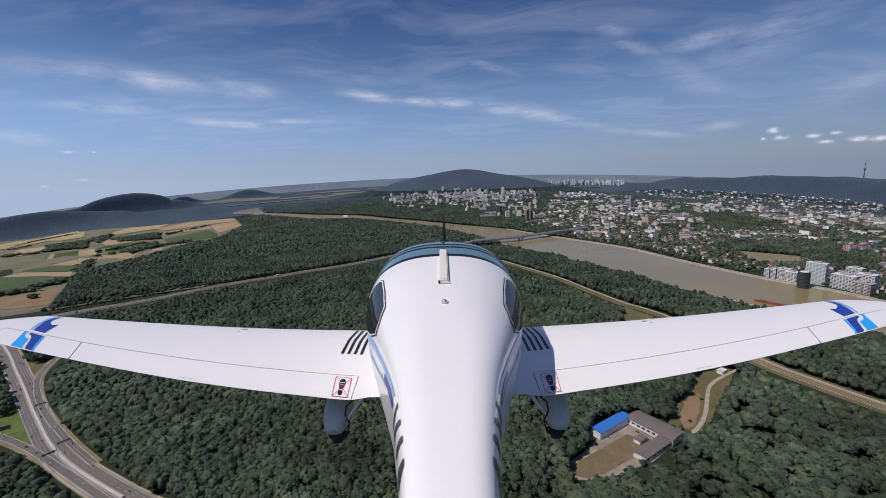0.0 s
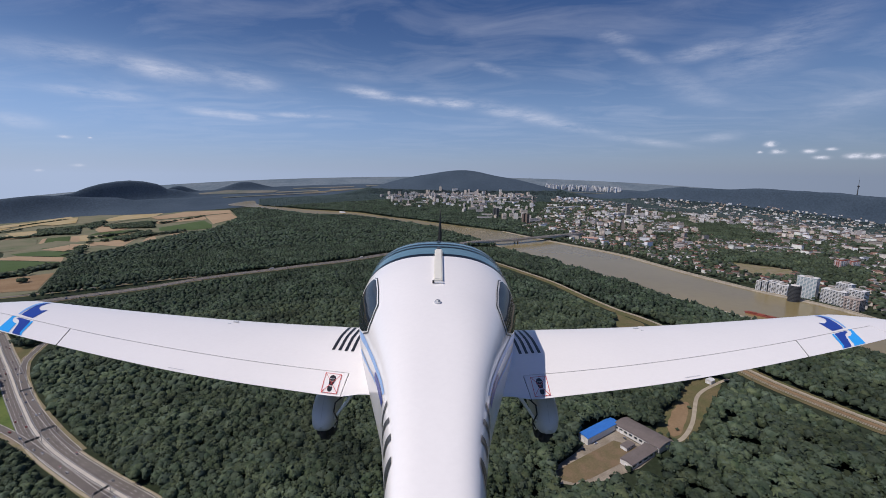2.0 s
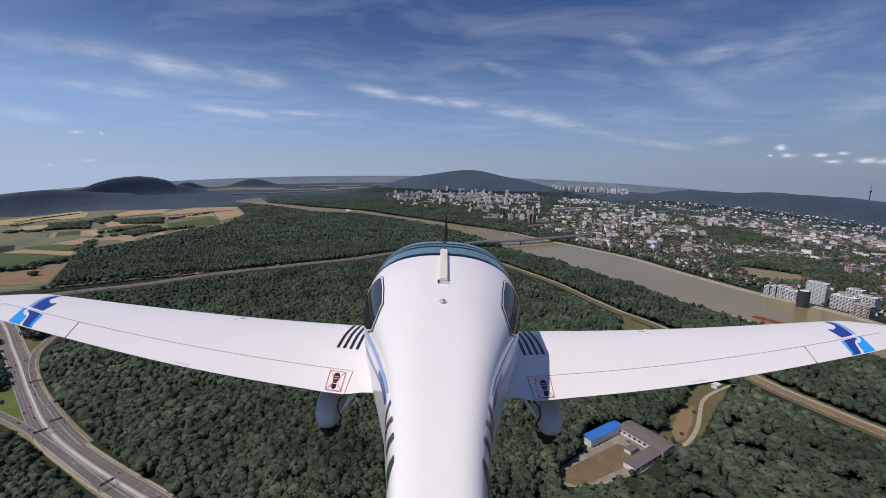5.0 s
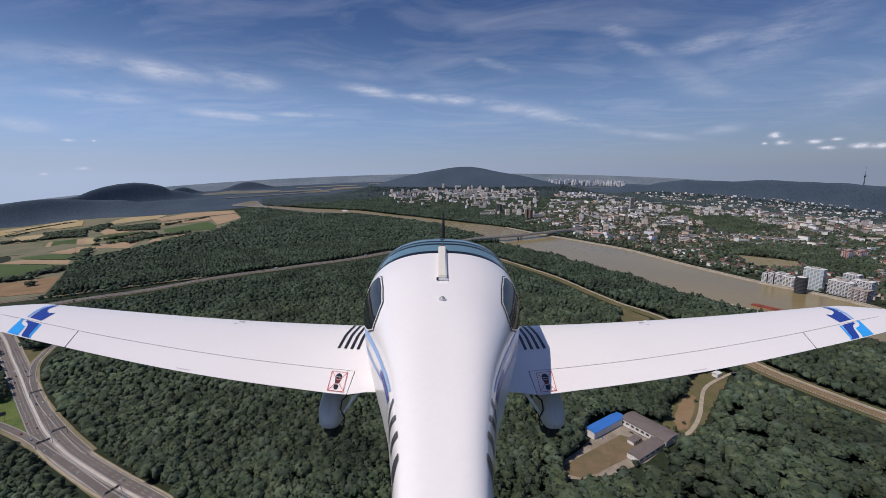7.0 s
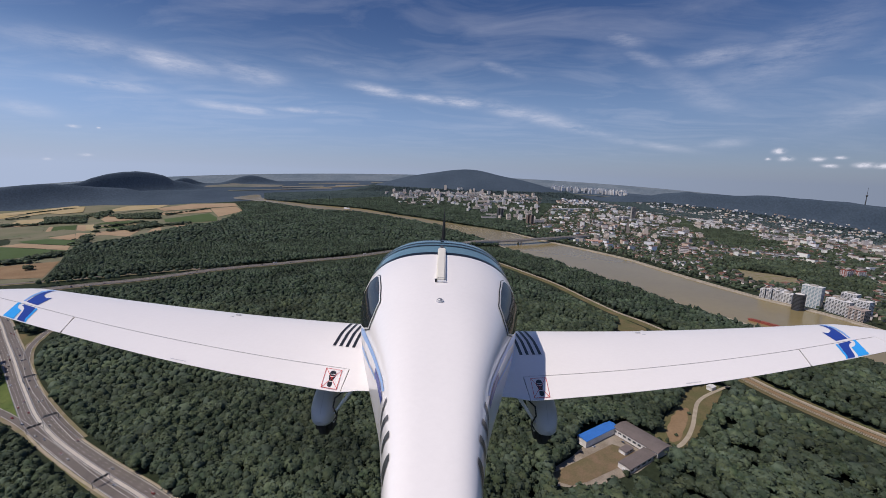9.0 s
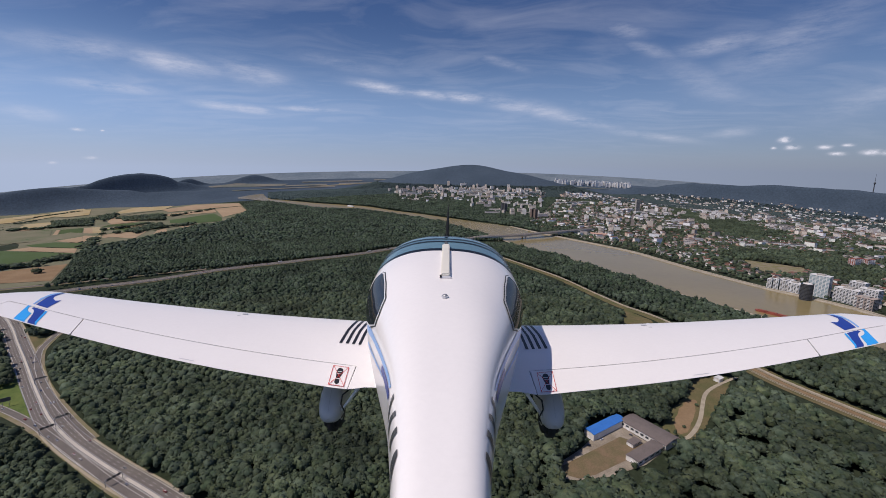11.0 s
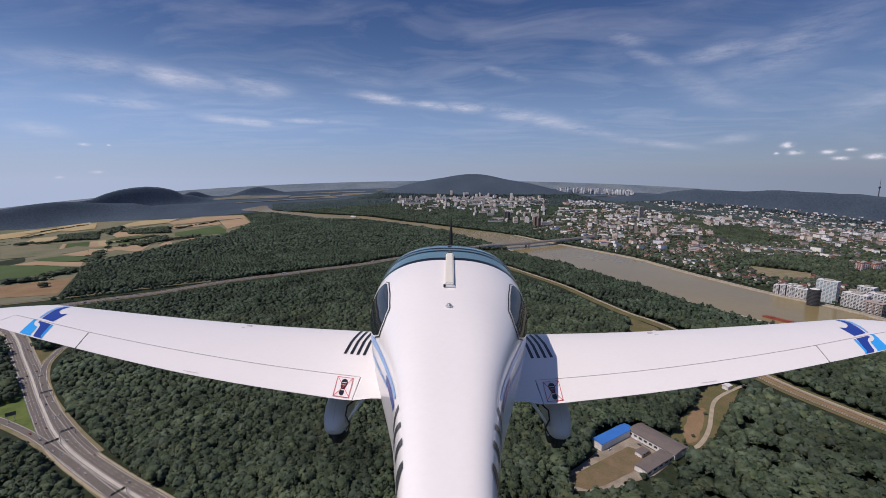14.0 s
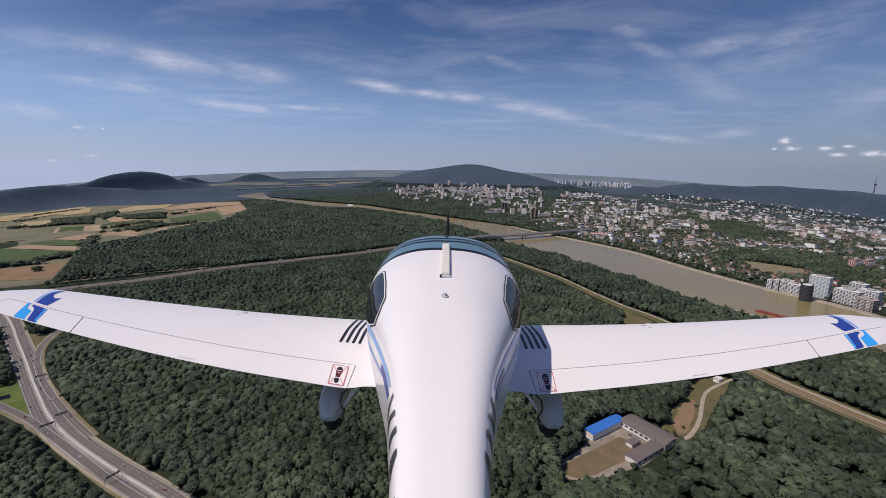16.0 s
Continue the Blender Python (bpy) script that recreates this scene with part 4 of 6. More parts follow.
def make_fuselage():
    ys = np.concatenate([np.linspace(0.2, 3.62, 60), np.linspace(3.66, 3.80, 3), np.linspace(3.84, 5.2, 26), np.linspace(5.25, 5.9, 12)])
    degs = np.linspace(0, 360, 97)[:-1]
    grid = hull(ys[:, None], degs[None, :])
    verts, faces = sheet_of(grid, True)
    n, m = len(ys), len(degs)
    mid_y = [0.5 * (ys[i] + ys[i + 1]) for i in range(n - 1) for j in range(m)]
    mid_d = [degs[j] + 180 / 96 for i in range(n - 1) for j in range(m)]
    screen = [3.73 < y < 5.2 and 12 < d < 168 for y, d in zip(mid_y, mid_d)]
    dark = [s and y < 3.81 for s, y in zip(screen, mid_y)]
    mesh_object("fuselage", verts, [f for f, s in zip(faces, screen) if not s] + [tuple(range(m - 1, -1, -1)), tuple((n - 1) * m + j for j in range(m))], WHITE, plane, "glossy white fuselage", True)
    mesh_object("windscreen", verts, [f for f, s, d in zip(faces, screen, dark) if s and not d], SCREEN, plane, "blue-tinted bubble windscreen", True)
    mesh_object("canopy_frame", verts, [f for f, d in zip(faces, dark) if d], SCREEN_DARK, plane, "dark band behind the windscreen", True)
    for y in (4.0, 4.11, 4.30):
        g = hull(np.linspace(y, y + 0.035, 3)[:, None], np.linspace(25, 155, 60)[None, :], 0.004)
        mesh_object("windscreen_band", *sheet_of(g), SCREEN_DARK, plane, "thin dark band across the windscreen", True)
    g = hull(np.linspace(4.2, 4.6, 12)[:, None], np.linspace(89.3, 90.7, 3)[None, :], 0.006)
    mesh_object("centre_frame", *sheet_of(g), SCREEN_DARK, plane, "", True)

    def skin(name, upper, lower, mat, proud, label="", flip=False, n_y=24, n_d=8):
        """A piece on the skin between two lines of (metres, degrees)."""
        def even(line):
            p = np.array(line, float)
            d = np.concatenate([[0], np.cumsum(np.hypot(np.diff(p[:, 0]), np.diff(p[:, 1]) / 60))])
            t = np.linspace(0, d[-1], n_y)
            return np.stack([np.interp(t, d, p[:, 0]), np.interp(t, d, p[:, 1])], 1)
        a, b = even(upper), even(lower)
        t = np.linspace(0, 1, n_d)[None, :, None]
        q = a[:, None] * (1 - t) + b[:, None] * t
        if flip:
            q[..., 1] = 180 - q[..., 1]
        return mesh_object(name, *sheet_of(hull(q[..., 0], q[..., 1], proud)), mat, plane, label, True)

    for flip in (False, True):
        for name, grow, mat, proud, label in (("window_seal", 1.0, BLACK, 0.003, "thin black window seal"), ("window_frame", 0.72, WHITE, 0.006, ""), ("side_window", 0.36, TINT, 0.009, "dark tinted rear side window")):
            g, gy = grow * 3.2, grow * 0.055
            skin(name, [(2.80 - gy, 158), (2.86 - gy, 147), (2.98 - gy * 0.6, 139 - g), (3.22, 137.5 - g), (3.43 + gy * .5, 138.5 - g), (3.47 + gy, 141 - g * 0.5)],
                 [(2.80 - gy, 158.5), (2.93 - gy * 0.6, 166 + g), (3.10, 172 + g), (3.26 + gy * 0.5, 171 + g), (3.38 + gy, 160 + g), (3.47 + gy, 148)], mat, proud, label, flip)
        skin("blue_stripe", [(3.05, 170), (2.65, 164), (2.25, 158), (1.95, 151)], [(3.05, 178), (2.65, 169), (2.25, 164), (1.98, 158)], PALE_BLUE, 0.003, "pale blue stripe", flip, 20, 4)
        skin("blue_stripe", [(2.30, 166), (2.12, 163), (1.93, 160)], [(2.30, 172), (2.10, 172), (1.95, 168)], NAVY, 0.003, "deep blue stripe", flip, 12, 4)
        skin("thin_stripe", [(2.95, 181), (2.5, 176), (2.25, 172)], [(2.95, 183), (2.5, 178), (2.25, 174)], PALE_BLUE, 0.003, "", flip, 12, 3)
        for y, lean, w, lo, hi in ((1.80, 0.03, 0.035, 144, 172), (1.745, -0.05, 0.035, 141, 178), (1.60, -0.02, 0.04, 139, 172), (1.45, 0.0, 0.04, 138, 178), (1.37, 0.08, 0.035, 139, 166),
                                   (1.22, 0.0, 0.04, 137, 176), (1.10, 0.04, 0.035, 138, 172)):
            skin("dark_bar", [(y + lean, lo), (y, hi)], [(y + lean + w, lo), (y + w, hi)], GREY_LETTER, 0.003, "dark grey bar on the fuselage side", flip, 14, 3)


make_fuselage()

SPAN = [0.30, 0.5, 0.60, 0.69, 0.75, 1.0, 1.5, 2.0, 2.5, 3.1, 3.5, 4.0, 4.2, 4.4, 4.55, 4.62]
LEAD = [4.33, 4.30, 4.28, 4.26, 4.25, 4.22, 4.174, 4.145, 4.136, 4.147, 4.163, 4.180, 4.10, 3.96, 3.80, 3.70]
TRAIL = [2.955, 2.952, 2.935, 2.89, 2.89, 2.912, 2.968, 3.047, 3.153, 3.300, 3.404, 3.548, 3.60, 3.645, 3.67, 3.68]
HINGE = [3.21, 3.213, 3.216, 3.218, 3.220, 3.234, 3.278, 3.346, 3.435, 3.563, 3.665, 3.79, 3.83, 3.80, 3.75, 3.69]


def wing_z(x, y, under=False):
    """Height of the wing's skin; span x and chord position y."""
    lead, trail = glide(LEAD, x, SPAN), glide(TRAIL, x, SPAN)
    c = np.clip((lead - y) / np.maximum(lead - trail, 0.01), 0, 1)
    thick = (lead - trail) * 5 * 0.115 * (0.2969 * np.sqrt(c) - 0.126 * c - 0.3516 * c ** 2 + 0.2843 * c ** 3 - 0.1015 * c ** 4)
    base = -1.70 + 0.0787 * np.asarray(x)
    return base - thick * 1.15 if under else base + thick * 0.55


def make_wing(side):
    def skin(x, ya, yb, n_c, under=False, drop=0.0, power=1.0, slant=0.0):
        t = np.linspace(0, 1, n_c)[None, :] ** power
        y = ya[:, None] * (1 - t) + yb[:, None] * t
        xx = x[:, None] + np.reshape(slant, (-1, 1)) * t
        z = wing_z(xx.ravel(), y.ravel(), under).reshape(xx.shape) + drop
        return np.stack([xx * side, y, z], -1)

    def solid(name, x, ya, yb, n_c, label, power=1.0, slant=0.0):
        up, down = skin(x, ya, yb, n_c, False, 0, power, slant), skin(x, ya, yb, n_c, True, 0, power, slant)
        v1, f1 = sheet_of(up)
        v2, f2 = sheet_of(down)
        k, n = len(v1), len(x)
        faces = list(f1) + [tuple(i + k for i in reversed(f)) for f in f2]
        for i in range(n - 1):
            for j in (0, n_c - 1):
                a, b = i * n_c + j, (i + 1) * n_c + j
                faces.append((a, b, b + k, a + k))
        for i in (0, n - 1):
            for j in range(n_c - 1):
                a, b = i * n_c + j, i * n_c + j + 1
                faces.append((a, b, b + k, a + k))
        ob = mesh_object(name, np.vstack([v1, v2]), faces, WHITE, plane, label)
        bm = bmesh.new()
        bm.from_mesh(ob.data)
        bmesh.ops.recalc_face_normals(bm, faces=bm.faces[:])
        for f in bm.faces:
            f.smooth = True
        for e in bm.edges:
            if len(e.link_faces) == 2 and e.link_faces[0].normal.dot(e.link_faces[1].normal) < 0.5:
                e.smooth = False
        bm.to_mesh(ob.data)
        bm.free()
        return ob
    inner, mid, out = np.linspace(0.30, 0.700, 8), np.linspace(0.700, 4.10, 46), np.linspace(4.10, 4.615, 16)
    lead, trail, hinge = (lambda q: glide(LEAD, q, SPAN)), (lambda q: glide(TRAIL, q, SPAN)), (lambda q: glide(HINGE, q, SPAN))
    lean = lambda q: np.interp(q, [0.70, 0.71, 3.21, 4.09], [0.0, -0.004, -0.125, 0.0])
    solid("wing_root", inner, lead(inner), trail(inner), 26, "", 1.6)
    wing = solid("wing", mid, lead(mid), hinge(mid), 22, "white tapered wing", 1.6)
    solid("wing_tip", out, lead(out), trail(out), 26, "rounded white wing tip", 1.6)
    f = np.linspace(0.708, 3.203, 34)
    solid("flap", f, hinge(f) - 0.006, trail(f + lean(f)), 8, "white flap", 1.0, lean(f))
    f = np.linspace(3.215, 4.092, 14)
    solid("aileron", f, hinge(f) - 0.006, trail(f + lean(f)), 8, "white aileron", 1.0, lean(f))
    # dark filler under the narrow gaps
    f = np.linspace(0.70, 4.1, 40)
    g = skin(f, hinge(f) + 0.006, hinge(f) - 0.016, 3, False, -0.012)
    mesh_object("hinge_gap", *sheet_of(g), SEAM, plane)
    for at in (0.704, 3.209):
        f = np.array([at - 0.012, at + 0.012])
        mesh_object("end_gap", *sheet_of(skin(f, hinge(f), trail(f + lean(f)) + 0.01, 8, False, -0.012, 1.0, lean(np.array([at, at])))), GAP, plane)

    def ribbon(name, a, b, mat, label="", proud=0.003, parent=None, n=14):
        """A film on the upper skin between two lines of (span, chord position)."""
        def even(line):
            p = np.array(line, float)
            d = np.concatenate([[0], np.cumsum(np.hypot(*np.diff(p, axis=0).T))])
            t = np.linspace(0, d[-1], n)
            return np.stack([np.interp(t, d, p[:, 0]), np.interp(t, d, p[:, 1])], 1)
        qa, qb = even(a), even(b)
        t = np.linspace(0, 1, 6)[None, :, None]
        q = qa[:, None] * (1 - t) + qb[:, None] * t
        z = wing_z(q[..., 0].ravel(), q[..., 1].ravel()).reshape(q.shape[:2]) + proud
        return mesh_object(name, *sheet_of(np.stack([q[..., 0] * side, q[..., 1], z], -1)), mat, parent or plane, label)

    def film(name, outline, mat, label, proud=0.003):
        """A film of any outline on the upper skin."""
        bm = bmesh.new()
        face = bm.faces.new([bm.verts.new((x, y, 0)) for x, y in outline])
        bmesh.ops.triangulate(bm, faces=[face])
        bmesh.ops.subdivide_edges(bm, edges=bm.edges[:], cuts=3, use_grid_fill=True)
        for v in bm.verts:
            y = max(v.co.y, float(trail(v.co.x)[0]) + 0.008)
            v.co = (v.co.x * side, y, float(wing_z(v.co.x, y)[0]) + proud)
        bmesh.ops.recalc_face_normals(bm, faces=bm.faces[:])
        return part(name, bm, mat, plane, label)

    film("wing_marking", [(3.847, 4.1472), (3.907, 4.1258), (3.930, 4.0591), (3.906, 3.9296), (3.852, 3.7949), (3.829, 3.7809), (3.872, 3.9082), (3.895, 4.0291), (3.886, 4.1054)], PALE_BLUE, "thin pale blue line")
    film("wing_marking", [(3.704, 3.9247), (3.747, 3.9047), (3.811, 3.9558), (3.846, 4.0130), (3.854, 4.0793), (3.845, 4.1321), (3.887, 4.0875), (3.887, 4.0144), (3.857, 3.9013), (3.812, 3.7804), (3.666, 3.7312)], NAVY, "deep blue wave shape")
    film("wing_marking", [(3.633, 3.6751), (3.776, 3.7222), (3.777, 3.6979), (3.734, 3.6719), (3.695, 3.6341), (3.657, 3.5795), (3.558, 3.4148), (3.476, 3.3754)], NAVY, "deep blue wave shape")
    film("wing_marking", [(3.822, 3.7484), (3.858, 3.7494), (3.729, 3.4801), (3.594, 3.4215), (3.690, 3.6046), (3.732, 3.6239), (3.778, 3.6604), (3.815, 3.7113)], CYAN, "bright blue wave shape")
    film("wing_marking", [(3.598, 3.6610), (3.624, 3.6706), (3.482, 3.3806), (3.460, 3.3751)], CYAN, "bright blue stripe")
    for k in range(4):
        x = 0.932 - 0.0565 * k
        ribbon("walkway_strip", [(x - 0.03, 4.18), (x - 0.002, 3.88), (x, 3.583)], [(x - 0.056, 4.18), (x - 0.028, 3.88), (x - 0.026, 3.583)], BLACK, "black anti-slip strip")
    f = np.linspace(0.745, 4.09, 40)
    ribbon("hinge_seam", list(zip(f, hinge(f) + 0.0005)), list(zip(f, hinge(f) - 0.0035)), SEAM, "thin dark seam along the flap", 0.0012, None, 40)
    # no-step sign: red outline, black shoe sole, red cross
    sign = ribbon("no_step_sign", [(0.880, 3.1854), (0.851, 2.9165)], [(0.751, 3.1746), (0.732, 2.9065)], WHITE, "white sign with a crossed-out black shoe sole", 0.002)
    for a, b, c, d in (((0.880, 3.1854), (0.751, 3.1746), (0.880, 3.1767), (0.751, 3.1660)), ((0.851, 2.9165), (0.732, 2.9065), (0.851, 2.9253), (0.732, 2.9153)),
                       ((0.880, 3.1854), (0.851, 2.9165), (0.874, 3.1849), (0.845, 2.9160)), ((0.751, 3.1746), (0.732, 2.9065), (0.757, 3.1751), (0.738, 2.9070)),
                       ((0.880, 3.1854), (0.732, 2.9113), (0.874, 3.1849), (0.732, 2.9230)), ((0.751, 3.1746), (0.845, 2.9208), (0.758, 3.1752), (0.851, 2.9262))):
        thin = lambda p, q: (p[0] + (q[0] - p[0]) * 0.6, p[1] + (q[1] - p[1]) * 0.6)
        ribbon("red_line", [a, b], [thin(a, c), thin(b, d)], RED, "red line", 0.0065, sign)
    def on_sign(u, v):
        """A point of the sign: u from the outer to the inner edge, v from its top to its foot."""
        top, foot = (0.878 - 0.125 * u, 3.184 - 0.008 * u), (0.8535 - 0.124 * u, 2.918 - 0.013 * u)
        return (top[0] + (foot[0] - top[0]) * v, top[1] + (foot[1] - top[1]) * v)

    def sole(name, rows, label):
        ribbon(name, [on_sign(m - w, v) for v, m, w in rows], [on_sign(m + w, v) for v, m, w in rows], BLACK, label, 0.0045, sign, 22)
    sole("shoe_sole", [(0.08, 0.50, 0.02), (0.10, 0.50, 0.10), (0.15, 0.50, 0.17), (0.24, 0.51, 0.20), (0.36, 0.51, 0.20), (0.46, 0.50, 0.17), (0.56, 0.49, 0.13), (0.62, 0.48, 0.11)], "black shoe sole")
    sole("shoe_heel", [(0.67, 0.48, 0.12), (0.74, 0.48, 0.14), (0.82, 0.48, 0.14), (0.88, 0.48, 0.11), (0.92, 0.48, 0.03)], "black shoe heel")
    for v in (0.28, 0.40):
        ribbon("sole_tread", [on_sign(0.36, v), on_sign(0.66, v - 0.01)], [on_sign(0.36, v + 0.025), on_sign(0.66, v + 0.015)], WHITE, "pale tread line", 0.0055, sign, 4)
    ribbon("caption_bar", [(2.06, 3.090), (1.93, 3.068)], [(2.061, 3.083), (1.931, 3.061)], STRUT, "small grey bar")
    z = float(wing_z(1.983, 4.037)[0])
    part("tank_vent", box(0.055, 0.022, 0.010, (1.983 * side, 4.037, z), 0.004), STRUT, plane, "small grey vent on the wing")
    part("tank_cap", box(0.03, 0.012, 0.004, (2.02 * side, 3.98, float(wing_z(2.02, 3.98)[0]))), STRUT, plane)

    # undercarriage: leg, fairing with its wheel, brake hose
    t = (1 - np.cos(np.linspace(0, math.pi, 34)))[:, None] / 2
    a = np.linspace(0, 2 * math.pi, 29)[:-1][None, :]
    y = 3.030 + 0.80 * t
    blunt = np.clip(1 - np.abs(1 - np.clip(t / 0.22, 0, 1)) ** 2.6, 0, 1) ** (1 / 2.6)
    slope = np.clip(1 - np.abs(1 - np.clip(t / 0.42, 0, 1)) ** 2.0, 0, 1) ** 0.5
    nose = np.clip(1 - np.clip((t - 0.45) / 0.55, 0, 1) ** 2.4, 0, 1) ** 0.6
    w, h = 0.100 * np.clip(blunt * nose, 0.01, 1), 0.155 * np.clip(slope * nose, 0.01, 1)
    middle = -1.900 - 0.085 * (1 - np.clip(t / 0.42, 0, 1)) ** 1.5
    g = np.stack([(0.893 + w * np.sign(np.cos(a)) * np.abs(np.cos(a)) ** 0.72) * side, y + 0 * a, middle + h * np.sign(np.sin(a)) * np.abs(np.sin(a)) ** 0.8], -1)
    verts, faces = sheet_of(g, True)
    faces += [tuple(33 * 28 + j for j in range(27, -1, -1)), tuple(range(28))]
    fairing = mesh_object("wheel_fairing", verts, faces, FAIRING, plane, "grey teardrop wheel fairing", True)
    bm = cylinder(0.165, 0.12, (0.884 * side - 0.06, 3.215, -2.020), pose(0, 0, 0, 0, 90, 0), 36)
    bmesh.ops.bevel(bm, geom=[e for e in bm.edges if e.calc_face_angle(0) > 1.0], offset=0.035, segments=4, affect="EDGES")
    tyre = part("tyre", bm, RUBBER, fairing, "black rubber tyre", True)
    part("rim", cylinder(0.075, 0.126, (0.884 * side - 0.063, 3.215, -2.020), pose(0, 0, 0, 0, 90, 0), 20), STRUT, tyre)
    seam = [(0.893 * side, float(q[0]), float(m[0] + r[0] + 0.002)) for q, m, r in zip(y[3:26], middle[3:26], h[3:26])]
    mesh_object("fairing_seam", [(x + d, q, z) for x, q, z in seam for d in (-0.0015, 0.0015)], [(2 * k, 2 * k + 1, 2 * k + 3, 2 * k + 2) for k in range(len(seam) - 1)], SEAM, fairing)
    top, foot = Vector((0.640 * side, 3.06, -1.705)), Vector((0.800 * side, 3.10, -1.95))
    leg = cylinder(0.015, (foot - top).length, (0, 0, 0), None, 16, 0.011)
    bmesh.ops.transform(leg, matrix=Matrix.Translation(top) @ (foot - top).to_track_quat("Z", "Y").to_matrix().to_4x4(), verts=leg.verts[:])
    part("gear_leg", leg, WHITE, plane, "slanting white gear leg", True)
    hose = [Vector((0.700 * side, 2.955, -1.68)), Vector((0.748 * side, 2.93, -1.715)), Vector((0.762 * side, 2.93, -1.79)), Vector((0.735 * side, 2.935, -1.86)), Vector((0.765 * side, 2.96, -1.92))]
    bm = bmesh.new()
    for p, q in zip(hose, hose[1:]):
        bmesh.ops.create_cone(bm, cap_ends=True, segments=8, radius1=0.006, radius2=0.006, depth=(q - p).length * 1.06, matrix=Matrix.Translation((p + q) / 2) @ (q - p).to_track_quat("Z", "Y").to_matrix().to_4x4())
    part("brake_hose", bm, BLACK, plane, "thin black brake hose", True)
    return wing


make_wing(-1)
make_wing(1)


def make_plane_details():
    top = lambda y: float(glide(TOP, y)[0])
    # cream cover strip on the roof, over the canopy lock
    bm = bmesh.new()
    rows = np.linspace(3.10, 3.84, 12)
    for s in (0, 1):
        for y in rows:
            for x in (-0.034, 0.034):
                bm.verts.new((x, y, top(y) + (0.032 if s else -0.004)))
    bm.verts.ensure_lookup_table()
    n = len(rows)
    for i in range(n - 1):
        a, b = 2 * i, 2 * n + 2 * i
        bm.faces.new([bm.verts[k] for k in (b, b + 1, b + 3, b + 2)])
        bm.faces.new([bm.verts[k] for k in (a, a + 2, b + 2, b)])
        bm.faces.new([bm.verts[k] for k in (a + 1, b + 1, b + 3, a + 3)])
    bm.faces.new([bm.verts[k] for k in (0, 1, 2 * n + 1, 2 * n)])
    bm.faces.new([bm.verts[k] for k in (2 * n - 2, 2 * n - 1, 4 * n - 1, 4 * n - 2)])
    bmesh.ops.recalc_face_normals(bm, faces=bm.faces[:])
    bmesh.ops.bevel(bm, geom=[e for e in bm.edges if e.is_manifold and e.calc_face_angle(0) > 0.8], offset=0.008, segments=2, affect="EDGES")
    cover = part("roof_cover", bm, CREAM, plane, "long cream cover strip on the roof")
    part("end_plate", box(0.085, 0.012, 0.012, (0, 3.09, top(3.09) + 0.003)), GREY_PAINT, cover)
    part("knob", cylinder(0.008, 0.02, (-0.036, 3.085, top(3.085) + 0.006), None, 10), BLACK, cover)
    part("front_block", box(0.03, 0.12, 0.02, (0, 3.92, top(3.92)), 0.006), DARK_STEEL, cover)
    bm = bmesh.new()
    bmesh.ops.create_uvsphere(bm, u_segments=18, v_segments=10, radius=0.019, matrix=Matrix.Translation((0, 2.775, top(2.77) + 0.006)) @ Matrix.Diagonal((1, 1.15, 0.75, 1)))
    beacon = part("antenna_dome", bm, STEEL, plane, "small shiny dome on the roof", True)
    part("antenna_foot", cylinder(0.025, 0.010, (0, 2.768, top(2.77) - 0.002), None, 20), STRUT, beacon)
    # engine cowl end, spinner and resting propeller
    cone = cylinder(0.16, 0.30, (0, 5.85, -1.40), pose(0, 0, 0, -90), 24, 0.03)
    part("spinner", cone, WHITE, plane, "", True)
    for k in range(3):
        bm = bmesh.new()
        rows = np.linspace(0.10, 0.86, 12)
        ring = []
        for r in rows:
            u = (r - 0.1) / 0.76
            c = 0.035 + 0.035 * math.sin(math.pi * min(1, u * 1.1 + 0.12)) - 0.03 * u ** 4
            tw = radians(55 - 40 * u)
            ring.append([bm.verts.new((c * dx * math.cos(tw) - dy * math.sin(tw), 5.98 + c * dx * math.sin(tw) + dy * math.cos(tw), r)) for dx, dy in ((-0.5, 0), (0, 0.010), (0.5, 0), (0, -0.010))])
        for p, q in zip(ring, ring[1:]):
            for j in range(4):
                bm.faces.new((p[j], p[(j + 1) % 4], q[(j + 1) % 4], q[j]))
        bm.faces.new(ring[-1])
        bm.faces.new(ring[0][::-1])
        bmesh.ops.recalc_face_normals(bm, faces=bm.faces[:])
        blade = part("propeller_blade", bm, PROP, plane, "dark propeller blade at rest", True)
        blade.matrix_basis = Matrix.Translation((0.02, 0, -1.40)) @ pose(0, 0, 0, 0, 120 * k, 0)


make_plane_details()


